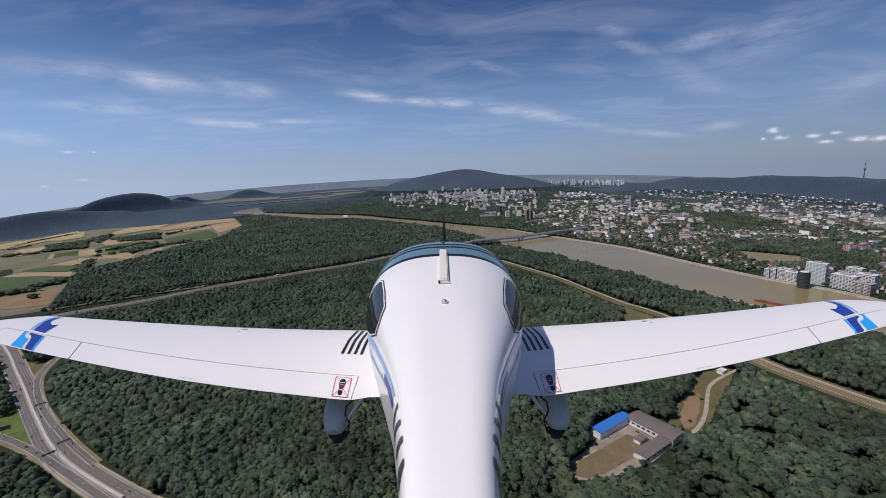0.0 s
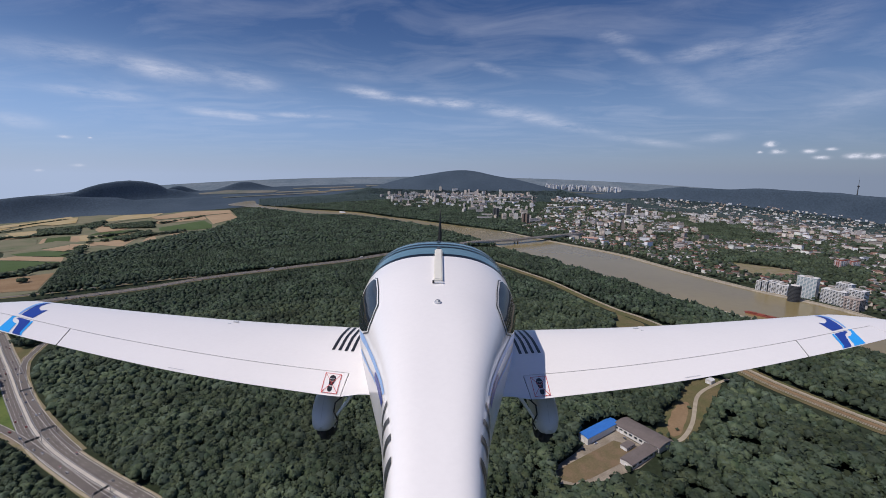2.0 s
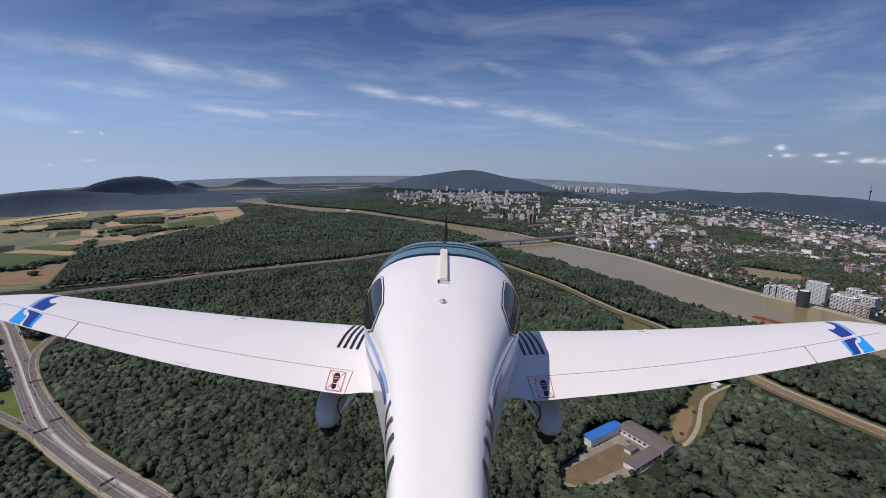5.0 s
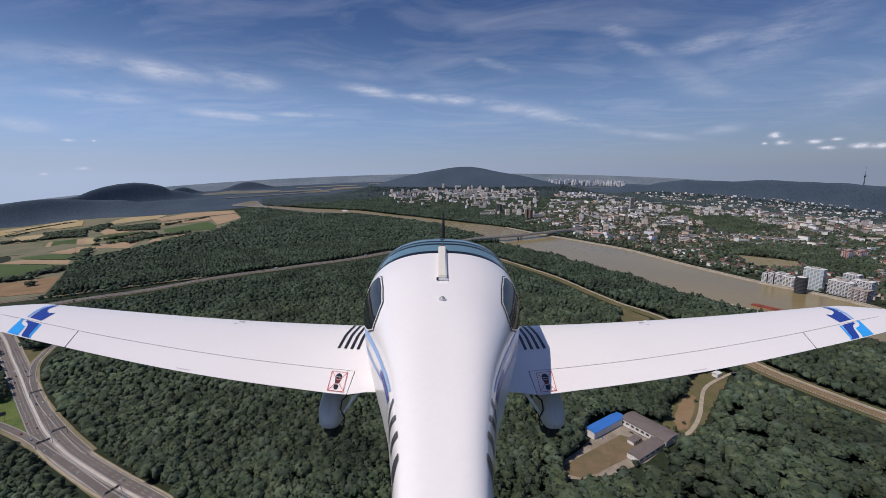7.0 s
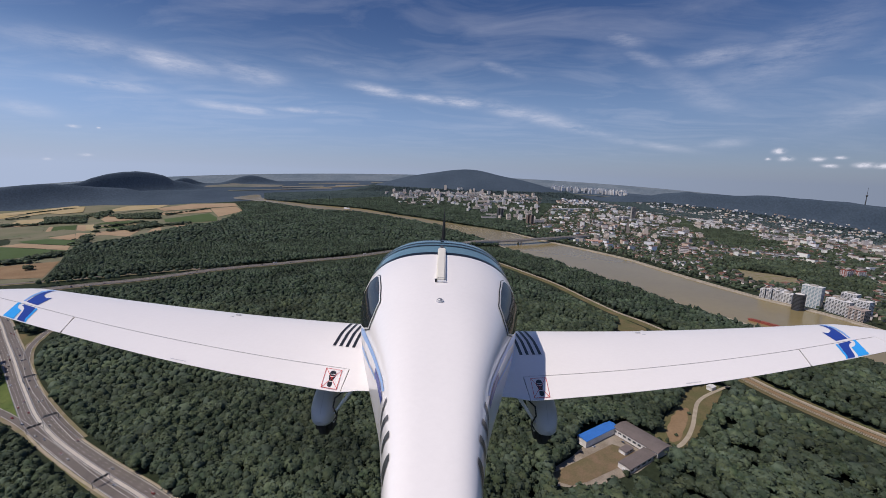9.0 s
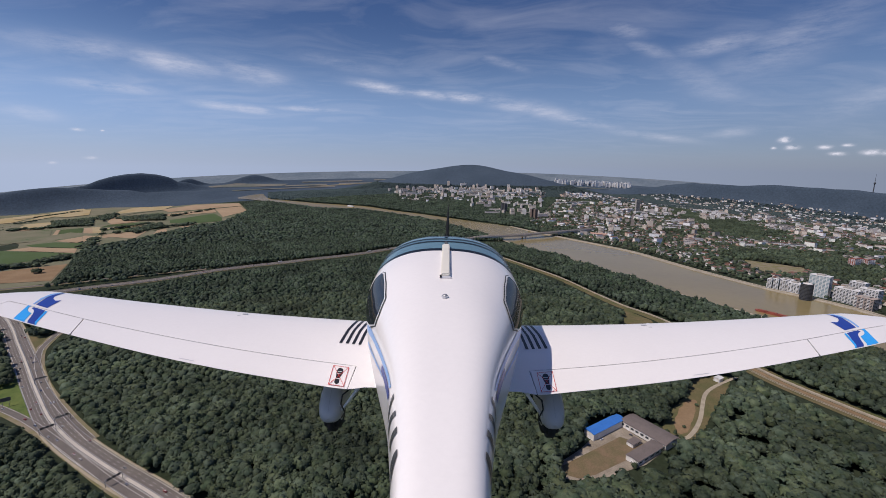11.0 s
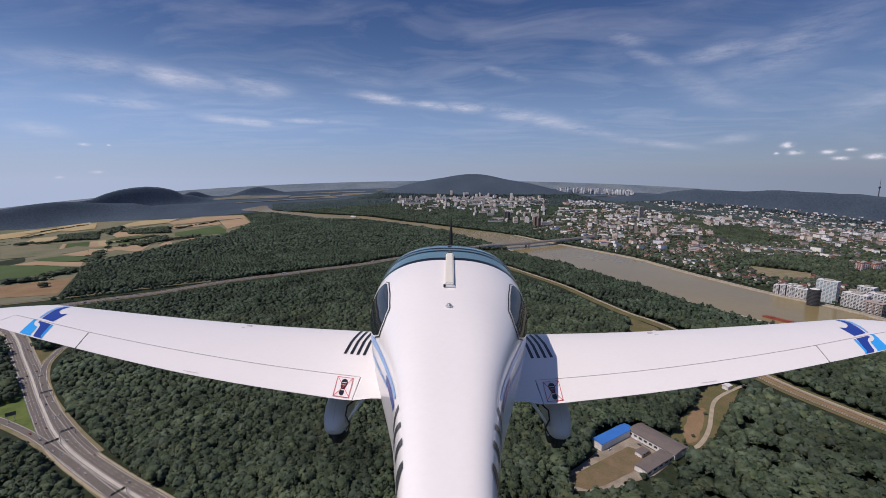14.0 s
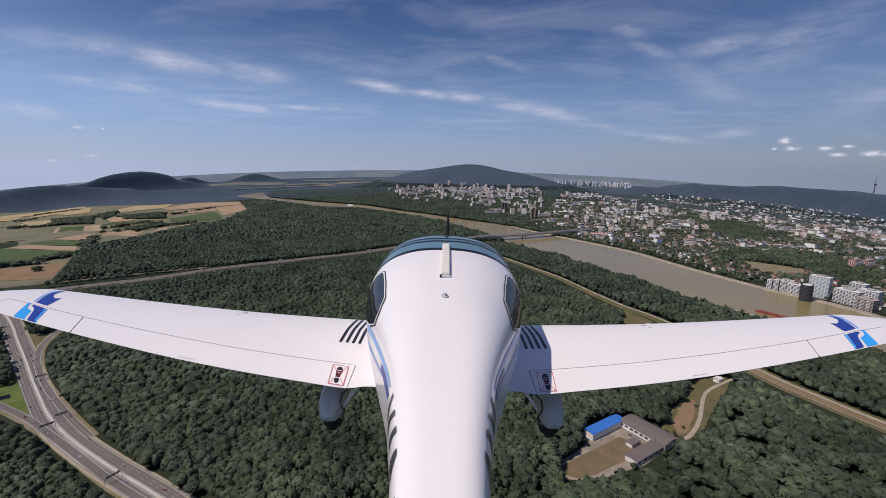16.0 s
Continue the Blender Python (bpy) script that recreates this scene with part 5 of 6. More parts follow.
def make_tail():
    """The fin on which the camera sits, and the tailplane."""
    def slab(name, outline, thick, upright, label):
        bm = bmesh.new()
        layers = []
        for s in (-1, 1):
            layers.append([bm.verts.new((s * t * thick, y, z) if upright else (z, y, -1.22 + s * t * thick)) for y, z, t in outline])
        a, b = layers
        n = len(a)
        bm.faces.new(a[::-1])
        bm.faces.new(b)
        for i in range(n):
            bm.faces.new((a[i], a[(i + 1) % n], b[(i + 1) % n], b[i]))
        bmesh.ops.recalc_face_normals(bm, faces=bm.faces[:])
        part(name, bm, WHITE, plane, label)
    slab("fin", [(0.60, -1.16, 0.3), (0.05, -0.16, 0.3), (-0.05, -0.10, 0.4), (-0.55, -0.10, 0.1), (-0.62, -1.30, 0.1), (0.2, -1.30, 1.0)], 0.05, True, "white tail fin")
    slab("tailplane", [(0.10, 0.0, 1.0), (-0.05, 1.15, 0.3), (-0.10, 1.22, 0.2), (-0.62, 1.22, 0.1), (-0.66, 0.0, 0.1), (-0.62, -1.22, 0.1), (-0.10, -1.22, 0.2), (-0.05, -1.15, 0.3)], 0.045, False, "white tailplane")


make_tail()


# ---- compound of sheds in the clearing ----
def make_hall(name, label, at, head, l, w, h, wall, roof, rise, windows=0, arched=False, door=True):
    b = thing(name, label, "building", pose(*at, 0.5, 0, 0, head))
    part("wall", box(l, w, h, (0, 0, 0)), wall, b)
    n = 9 if arched else 3
    verts = []
    for s in (-1, 1):
        for k in range(n):
            u = k / (n - 1) * 2 - 1
            z = h + rise * ((1 - u * u) if arched else (1 - abs(u)))
            verts += [(s * (l / 2 + 0.5), u * (w / 2 + 0.5), z - 0.05), (s * (l / 2 + 0.5), u * (w / 2 + 0.5), z + 0.25)]
    m = 2 * n
    faces = []
    for k in range(n - 1):
        a = 2 * k
        faces += [(a + 1, a + 3, m + a + 3, m + a + 1), (a, m + a, m + a + 2, a + 2), (a, a + 2, a + 3, a + 1), (m + a, m + a + 1, m + a + 3, m + a + 2)]
    faces += [(0, 1, m + 1, m), (m - 2, 2 * m - 2, 2 * m - 1, m - 1)]
    roof_ob = mesh_object("roof", verts, faces, roof, b, "")
    ribs = bmesh.new()
    if not arched:
        for k in range(int(l / 3)):
            x = -l / 2 + 1.5 + k * 3
            for s in (-1, 1):
                bmesh.ops.create_cube(ribs, size=1, matrix=Matrix.Translation((x, s * w / 4, h + rise / 2 + 0.27)) @ pose(0, 0, 0, math.degrees(math.atan2(-s * rise, w / 2)), 0, 0) @ Matrix.Diagonal((0.12, w / 2, 0.08, 1)))
        part("roof_rib", ribs, roof, roof_ob)
    else:
        ribs.free()
    for k in range(windows):
        x = -l / 2 + l * (k + 0.5) / windows
        for s in (-1, 1):
            win = part("window", box(l / windows * 0.62, 0.12, h * 0.34, (x, s * (w / 2 + 0.02), h * 0.42)), WINDOW_DARK, b)
            part("sill", box(l / windows * 0.68, 0.25, 0.12, (x, s * (w / 2 + 0.08), h * 0.40)), CONCRETE, win)
    if door:
        part("door", box(3.2, 0.14, min(3.4, h * 0.7), (-l * 0.32, -w / 2 - 0.03, 0)), GREY_PAINT, b)
        part("door", box(0.14, 3.2, min(3.4, h * 0.7), (-l / 2 - 0.03, 0, 0)), GREY_PAINT, b)
    return b


patch("yard", YARD, YARD_DUST, 0.45, 2, "pale dusty concrete yard between the sheds")
patch("lawn", [(126, 392), (164, 416), (206, 442), (229, 426), (200, 404), (157, 380), (138, 374), (126, 379)], DRY_LAWN, 0.62, 2, "dry brown and green grass in the yard")
patch("clearing", natural(CLEARING), GRASS, 0.5, 1, "dry grass clearing with bare brown soil")
patch("bare_soil", natural([(276, 452), (290, 453), (319, 489), (340, 523), (319, 514), (290, 480)]), BROWN_SOIL, 0.62, 1, "bare brown soil in the clearing")
patch("clearing", natural(CLEARING_FAR), GRASS, 0.5, 1, "dry grass clearing beside the dyke")
tagged(strip("gravel_track", TRACK, 2.4, -2.4, GRAVEL, 0.8), "pale gravel track winding through the clearing", "track", kind="structure")
make_hall("blue_roofed_hall", "white metal shed with a bright blue sheet roof", (191, 453), 33, 52, 13, 8, PLASTER, BLUE_SHEET, 1.3)
make_hall("blue_roofed_annex", "small shed with a blue sheet roof beside the hall", (214, 471), 33, 12, 10, 6, PLASTER, BLUE_SHEET, 0.9)
make_hall("long_workshop", "long white workshop with an arched grey felt roof", (241, 447), -58, 56, 26, 7, PLASTER, GREY_ROOF, 2.4, 9, True)
make_hall("grey_workshop", "low white workshop with a grey felt roof", (221, 411), 33, 50, 14, 5.5, PLASTER, GREY_ROOF, 1.0, 5)
make_hall("yard_hut", "small white hut with a flat grey roof in the yard", (216, 429), 33, 15, 8, 4, PLASTER, GREY_ROOF, 0.3, 2)
make_hall("white_shed", "small white shed beside the dyke path", (402, 792), 30, 13, 9, 6, PLASTER, OFFICE_WHITE, 1.2)
make_hall("white_shed", "small white shed beside the gravel track", (405, 578), 30, 11, 8, 5, PLASTER, OFFICE_WHITE, 1.2)


def make_billboard():
    b = thing("billboard", "dark advertising board on two steel posts in the grass", "billboard", pose(-545, 492, 0.9, 0, 0, 40))
    for x in (-3, 3):
        part("post", box(0.4, 0.4, 7, (x, 0, 0)), STEEL, b)
    part("board", box(10, 0.4, 5, (0, 0, 7), 0.05), DARK_STEEL, b, "dark back of the board")


make_billboard()
yard_cars = ((165, 426, 33), (183, 436, 33), (220, 445, -58))
for x, y, head in yard_cars:
    copy_thing(car, pose(x, y, 0.5, 0, 0, head))


# ---- buildings of the far bank ----
def make_tower(name, label, x, y, head, l, w, floors, wall, glass, balcony=False, round_=False, every=3.3, group="", panes=False, bands=False):
    """A block with its storeys: slabs, a window band on each side of each storey, a plant room on the roof."""
    b = thing(name, label, "building", place(x, y, head, 0), group)
    h = floors * every
    if round_:
        bm = cylinder(l / 2, h, seg=24)
        for v in bm.verts:
            v.co.y *= w / l
        part("wall", bm, glass, b)
        for k in range(1, floors + 1):
            bm = cylinder(l / 2 + 0.5, 0.9, (0, 0, k * every - 0.9), seg=24)
            for v in bm.verts:
                v.co.y *= w / l
            part("storey_slab", bm, wall, b)
        part("roof_terrace", cylinder(l * 0.36, 0.8, (0, 0, h), seg=24), PLASTER, b, "pale roof terrace")
        return b
    part("wall", box(l, w, h), wall, b)
    cols = max(2, int(l / (6.2 if panes else 5.5)))
    cols_w = max(2, int(w / (6.2 if panes else 5.5)))
    if panes:
        # each pane is a piece of its own
        shared = []
        for size in ((l / cols * 0.8, 0.3, every * 0.6), (0.3, w / cols_w * 0.8, every * 0.6)):
            first = part("pane", box(*size), glass, b)
            shared.append(first.data)
            bpy.data.objects.remove(first)
        for k in range(floors):
            spots = [(-l / 2 + l * (c + 0.5) / cols, s * w / 2, 0) for c in range(cols) for s in (-1, 1)] + [(s * l / 2, -w / 2 + w * (c + 0.5) / cols_w, 1) for c in range(cols_w) for s in (-1, 1)]
            for px, py, side in spots:
                pane = new("pane", shared[side])
                pane.parent, pane.location = b, (px, py, k * every + 0.7)
    for k in range(floors if bands else 0):
        part("glazing_band", box(l * 0.92, w + 0.3, every * 0.45, (0, 0, k * every + 0.9)), glass, b)
    if not (panes or bands):
        # each window is a piece of its own
        shared = []
        for size in ((l / cols * 0.66, 0.3, every * 0.5), (0.3, w / cols_w * 0.66, every * 0.5)):
            first = part("window", box(*size), glass, b)
            shared.append(first.data)
            bpy.data.objects.remove(first)
    for k in range(0 if panes or bands else floors):
        spots = [(-l / 2 + l * (c + 0.5) / cols, s * w / 2, 0) for c in range(cols) for s in (-1, 1)] + [(s * l / 2, -w / 2 + w * (c + 0.5) / cols_w, 1) for c in range(cols_w) for s in (-1, 1)]
        for px, py, side in spots:
            pane = new("window", shared[side])
            pane.parent, pane.location = b, (px, py, k * every + 0.9)
        if balcony and k:
            for c in range(0, cols, 2):
                cx = -l / 2 + l * (c + 0.5) / cols
                for s in (-1, 1):
                    part("balcony", box(l / cols * 0.9, 1.8, 1.1, (cx, s * (w / 2 + 0.9), k * every)), OFFICE_WHITE, b)
    part("parapet", box(l + 0.6, w + 0.6, 0.8, (0, 0, h)), wall, b)
    part("plant_room", box(l * 0.4, w * 0.5, 3.0, (0, 0, h + 0.8)), CONCRETE, b)
    return b


for x, y, floors in ((865, 1087, 8), (872, 1074, 9), (879, 1061, 9)):
    make_tower("apartment_building", "narrow white riverside apartment building with balconies", x, y, -62, 11, 20, floors, OFFICE_WHITE, WINDOW_DARK, True, group="white apartment buildings at the river bank")
make_tower("apartment_building", "white riverside apartment building with balconies", 893, 1046, -62, 30, 24, 8, OFFICE_WHITE, WINDOW_DARK, True)
make_tower("dark_round_tower", "black glass round office tower at the river bank", 874, 988, 0, 26, 22, 12, GLASS_BLACK, DARK_STEEL, round_=True)
make_tower("glass_office_tower", "pale blue glass office tower", 933, 1020, -60, 40, 20, 16, OFFICE_WHITE, GLASS_BLUE, panes=True)
make_tower("apartment_complex", "stepped white and brown apartment complex by the river", 958, 970, -68, 46, 26, 10, OFFICE_WHITE, WINDOW_DARK, True)
make_tower("apartment_complex", "stepped white and brown apartment complex by the river", 985, 945, -68, 34, 22, 12, OFFICE_WHITE, WINDOW_DARK, True)
make_tower("apartment_complex", "stepped white and brown apartment complex by the river", 955, 922, -70, 34, 24, 8, PALE_BROWN, WINDOW_DARK, True)
make_tower("apartment_complex", "stepped white and brown apartment complex by the river", 1005, 995, -68, 30, 20, 13, OFFICE_WHITE, WINDOW_DARK, True)
make_tower("apartment_building", "white riverside apartment building with balconies", 915, 1095, -62, 28, 16, 7, OFFICE_WHITE, WINDOW_DARK, True)
make_tower("red_apartment_block", "red brick apartment block above the park wood", 1349, 1362, 20, 46, 18, 9, RUST, OFFICE_WHITE, True)
make_tower("red_apartment_block", "red brick apartment block above the park wood", 1389, 1363, 20, 40, 18, 8, RUST, OFFICE_WHITE, True)
make_tower("office_slab", "tall dark slab tower over the far city", 1468, 3221, 10, 34, 16, 29, CONCRETE, WINDOW_DARK, bands=True)
for dx, dy, l, w, f in ((-130, -50, 120, 30, 6), (-60, 20, 60, 60, 7), (-20, -90, 90, 26, 5), (-210, -120, 100, 40, 4), (60, -40, 70, 24, 5)):
    make_tower("white_clinic_block", "long white flat-roofed block below the slab tower", 1468 + dx, 3221 + dy, 12, l, w, f, OFFICE_WHITE, WINDOW_DARK, group="white blocks below the slab tower", bands=True)
for x, y in ((410, 2911), (424, 2890)):
    make_tower("dark_tower_block", "tall dark blue apartment tower near the river", x, y, 30, 18, 18, 22, DARK_STEEL, WINDOW_DARK, every=3.2, group="dark towers near the river", bands=True)
for x, y in ((548, 2610), (566, 2592)):
    make_tower("brown_tower_block", "tall brown apartment tower near the river", x, y, 30, 20, 16, 20, BROWN_CLAD, WINDOW_DARK, every=3.2, group="brown towers near the river", bands=True)
for x, y, l in ((1010, 3620, 130), (1130, 3700, 150), (1240, 3760, 120), (1060, 3480, 90)):
    make_tower("campus_block", "long low white block among trees", x, y, 16, l, 26, 4, OFFICE_WHITE, WINDOW_DARK, group="long white blocks among trees", bands=True)
patch("bare_slope", natural(BARE), VERGE, 1.2, 1, "dry bare slope between the park trees")
make_hall("pink_roofed_hall", "long low hall with a faded pink roof by the bridge", (745, 1985), -28, 95, 42, 9, PLASTER, PINK_ROOF, 2.0, 6, True, False)
make_hall("white_hall", "white low hall beside the bridge", (655, 2020), -28, 50, 26, 8, PLASTER, OFFICE_WHITE, 1.0, 4, True, False)


def make_mast():
    b = thing("television_tower", "slim grey television tower on the wooded ridge", "tower", place(5797, 5800) @ Matrix.Diagonal((1.3, 1.3, 1.3, 1)))
    part("shaft", cylinder(6, 96, (0, 0, -16), None, 12, 3.5), DARK_STEEL, b)
    part("pod", cylinder(5, 16, (0, 0, 78), None, 16, 11), DARK_STEEL, b)
    part("pod_roof", cylinder(11, 8, (0, 0, 94), None, 16, 3), DARK_STEEL, b)
    part("mast", cylinder(2.2, 80, (0, 0, 101), None, 8, 0.8), DARK_STEEL, b)


make_mast()


def make_barge():
    b = thing("barge", "long rusty red cargo barge moored at the wooded bank", "barge", pose(716, 868, 0.6, 0, 0, -58))
    bm = box(84, 10, 3.0, (0, 0, 0))
    for v in bm.verts:
        if abs(v.co.x) > 40 and v.co.z < 1:
            v.co.x *= 0.93
    part("hull", bm, RUST, b)
    for k in range(4):
        part("hold_cover", box(16, 7.4, 1.4, (-28 + 18 * k, 0, 3.0), 0.3), RUST, b)
    part("wheelhouse", box(5, 6, 4, (39, 0, 3.0), 0.2), OFFICE_WHITE, b)


make_barge()
boat = thing("river_boat", "small white passenger boat on the river", "boat", place(-700, 3259, -40, 3.0))
part("hull", box(70, 12, 5, (0, 0, 0), 0.8), OFFICE_WHITE, boat)
part("deckhouse", box(52, 9, 5, (-2, 0, 5), 0.4), OFFICE_WHITE, boat)


# ---- panel blocks on the slope and houses of the city ----
def make_panel_block(l, w, floors):
    b = thing("panel_block", "pale concrete panel apartment block on the slope", "apartment block", group="panel blocks on the slope")
    h = floors * 3.0
    part("wall", box(l, w, h), PANEL, b)
    part("roof", box(l + 0.4, w + 0.4, 0.8, (0, 0, h)), CONCRETE, b)
    part("lift_house", box(6, 6, 3.5, (l * 0.2, 0, h + 0.8)), PANEL, b)
    for k in range(0, floors, 3):
        part("glazing_band", box(l * 0.9, w + 0.5, 1.5, (0, 0, k * 3.0 + 1.6)), WINDOW_DARK, b)
    return b


rng = random.Random(11)
blocks = [make_panel_block(*s) for s in ((60, 14, 9), (26, 22, 13), (90, 14, 7), (24, 22, 15), (48, 14, 10))]
used = set()
spots = []
while len(spots) < 150:
    if len(spots) < 125:
        a = radians(rng.triangular(-7.5, 13.0, 3.0))
        d = rng.triangular(3750 - 700 * math.exp(-((math.degrees(a) - 5) / 4) ** 2), 4900, 4500)
    else:
        # the lower quarter, down towards the bridge
        a, d = radians(rng.triangular(5.0, 14.5, 11.0)), rng.uniform(2750, 3700)
    x, y = d * math.sin(a), d * math.cos(a)
    if off_line(x, y, RIVER_FAR) > 120 and noise.noise((x / 260, y / 330, 6.1)) > -0.22 and all(math.hypot(x - q, y - p) > 66 for q, p in spots):
        spots.append((x, y))
for x, y in spots:
    i = rng.choice((0, 0, 0, 1, 2, 2, 2, 3, 4, 4))
    m = place(x, y, rng.choice((0, 12, 75, 90)) + rng.uniform(-5, 5), -1.0) @ Matrix.Diagonal((1.1, 1.1, 1.1, 1))
    if i in used:
        copy_thing(blocks[i], m).matrix_world = m
    else:
        blocks[i].matrix_world = m
        used.add(i)


def make_city_block(l, w, floors, wall):
    b = thing("city_block", "pale flat-roofed apartment block among the city trees", "apartment block", group="apartment blocks of the city")
    h = floors * 3.1
    part("wall", box(l, w, h), wall, b)
    part("roof", box(l + 0.5, w + 0.5, 0.7, (0, 0, h)), GREY_ROOF, b)
    part("stair_head", box(7, 5, 3.0, (-l * 0.2, 0, h + 0.7)), wall, b)
    for k in range(0, floors, 2):
        part("glazing_band", box(l * 0.92, w + 0.4, 1.4, (0, 0, k * 3.1 + 1.2)), WINDOW_DARK, b)
    return b


city_kinds = [make_city_block(*q) for q in ((52, 16, 6, OFFICE_WHITE), (34, 20, 9, PANEL), (80, 15, 5, OFFICE_WHITE), (24, 24, 13, PANEL))]
city_spots, first_done = [], set()
while len(city_spots) < 130:
    a, d = radians(rng.triangular(13, 53, 38)), rng.triangular(1900, 4700, 3400)
    x, y = d * math.sin(a), d * math.cos(a)
    if inside(x, y, CITY) and off_line(x, y, RIVER_FAR) > 150 and off_line(x, y, CITY_ROAD) > 40 and noise.noise((x / 420, y / 420, 3.3)) > -0.15 and (a > 0.31 or d > 3300) and all(math.hypot(x - q, y - w) > 58 for q, w in city_spots):
        city_spots.append((x, y))
for x, y in city_spots:
    i = rng.choice((0, 0, 1, 1, 2, 2, 3))
    m = place(x, y, rng.choice((-30, 60, -10, 80)) + rng.uniform(-6, 6), -0.5)
    if i in first_done:
        copy_thing(city_kinds[i], m).matrix_world = m
    else:
        city_kinds[i].matrix_world = m
        first_done.add(i)


def house_mesh(l, w, h, rise):
    """Walls and hipped or gabled roof as two lists."""
    wall = ([(-l, -w, 0), (l, -w, 0), (l, w, 0), (-l, w, 0), (-l, -w, h), (l, -w, h), (l, w, h), (-l, w, h)],
            [(0, 1, 5, 4), (1, 2, 6, 5), (2, 3, 7, 6), (3, 0, 4, 7), (4, 5, 6, 7)])
    e = 0.6
    roof = ([(-l - e, -w - e, h), (l + e, -w - e, h), (l + e, w + e, h), (-l - e, w + e, h), (-l * 0.7, 0, h + rise), (l * 0.7, 0, h + rise)],
            [(0, 1, 5, 4), (2, 3, 4, 5), (1, 2, 5), (3, 0, 4), (3, 2, 1, 0)])
    return wall, roof


def make_city():
    rs = np.random.RandomState(5)
    n = 60000
    d = np.exp(rs.uniform(np.log(1150), np.log(7500), n))
    a = np.radians(rs.uniform(11, 54, n))
    x, y = d * np.sin(a), d * np.cos(a)
    keep = inside(x, y, CITY) & ~inside(x, y, BARE) & ~inside(x, y, WOOD_PARK) & ~inside(x, y, WOOD_HILL) & ~inside(x, y, WOOD_SPUR) & (off_line(x, y, CITY_ROAD) > 25) & (off_line(x, y, RIVER_FAR) > 70) & (relief(x, y) < 80)
    quarter = np.array([noise.noise((px / 420, py / 420, 3.3)) for px, py in zip(x, y)])
    keep &= (quarter > -0.05) | (rs.rand(len(x)) < 0.06)
    keep &= (a > radians(18)) | (d > 3300) | (rs.rand(n) < 0.18)
    x, y = x[keep], y[keep]
    cells, sites = set(), []
    for px, py in zip(x, y):
        g = 20 + 0.0045 * math.hypot(px, py)
        c = (int(px // g), int(py // g))
        if c not in cells:
            cells.add(c)
            sites.append((px, py))
    for ex, ey in (zip(rs.uniform(-0.10, 0.24, 620), rs.uniform(3550, 4700, 620))):
        if float(relief(ex * ey, ey)) < 120 and off_line(ex * ey, ey, RIVER_FAR) > 220 and not inside(ex * ey, ey, river_poly):
            sites.append((ex * ey, ey))
    sites.sort(key=lambda s: math.hypot(*s))
    # the nearest houses stand singly, three shapes in turn
    shapes = [(7, 5.4, 8.0, 3.2), (9, 6.0, 10.5, 2.6), (6.0, 5.6, 9.0, 2.6)]
    meshes = []
    for s in shapes:
        pair = []
        for (v, f), mat, nm in zip(house_mesh(*s), (WALLS_ONE, ROOFS_ONE), ("wall", "roof")):
            me = bpy.data.meshes.new(nm)
            me.from_pydata(v, [], f)
            me.materials.append(mat)
            pair.append(me)
        meshes.append(pair)
    for k, (px, py) in enumerate(sites[:260]):
        hs = thing("house", "small pale rendered house with a pitched roof in the hillside quarter", "house", place(px, py, rs.uniform(0, 180), 0), "houses of the hillside quarter")
        for me, nm in zip(meshes[k % 3], ("wall", "roof")):
            o = new(nm, me)
            o.parent = hs
    wv, wf, rv, rf = [], [], [], []
    for px, py in sites[260:]:
        big = rs.rand()
        if big < 0.10 + 0.00006 * max(0.0, math.hypot(px, py) - 1800):
            l, w, h, rise = rs.uniform(9, 24), rs.uniform(6, 9), rs.uniform(11, 28), 0.6
        else:
            l, w, h, rise = rs.uniform(5, 9.5), rs.uniform(4.5, 6.5), rs.uniform(8, 13), rs.uniform(1.5, 3.6)
        m = np.array(place(px, py, rs.uniform(0, 180), -0.5))
        for (v, f), vs, fs in zip(house_mesh(l, w, h, rise), (wv, rv), (wf, rf)):
            k = len(vs)
            vs += [tuple(m[:3, :3] @ np.array(q) + m[:3, 3]) for q in v]
            fs += [tuple(i + k for i in g) for g in f]
    town = thing("city_houses", "dense pale houses and blocks of the city spread among trees", "houses", kind="stuff")
    mesh_object("house_walls", wv, wf, WALLS, town)["kind"] = "stuff"
    mesh_object("house_roofs", rv, rf, ROOFS, town)["kind"] = "stuff"
    # distant white estate on the skyline
    wv, wf = [], []
    for k in range(150):
        a, dd = radians(rs.uniform(14.6, 23.5)), rs.uniform(10500, 13500)
        m = np.array(place(dd * math.sin(a), dd * math.cos(a), rs.uniform(0, 90), 0))
        (v, f), _ = house_mesh(rs.uniform(20, 60), 9, rs.uniform(55, 110), 0)
        k0 = len(wv)
        wv += [tuple(m[:3, :3] @ np.array(q) + m[:3, 3]) for q in v]
        wf += [tuple(i + k0 for i in g) for g in f]
    far = mesh_object("far_estate", wv, wf, OFFICE_WHITE)
    tagged(far, "distant pale housing estate along the horizon", "buildings", kind="stuff")
    patch("city_ground", CITY[:10] + [(2400, 1500), (3700, 3300), (2900, 4300), (1381, 4400), (538, 2431)], CITY_GROUND, 0.4, 6, "streets and gardens of the city")


make_city()


# ---- trees ----
def ball(sub):
    bm = bmesh.new()
    bmesh.ops.create_icosphere(bm, subdivisions=sub, radius=1.0)
    v = np.array([q.co[:] for q in bm.verts])
    f = np.array([[q.index for q in t.verts] for t in bm.faces])
    bm.free()
    return v, f


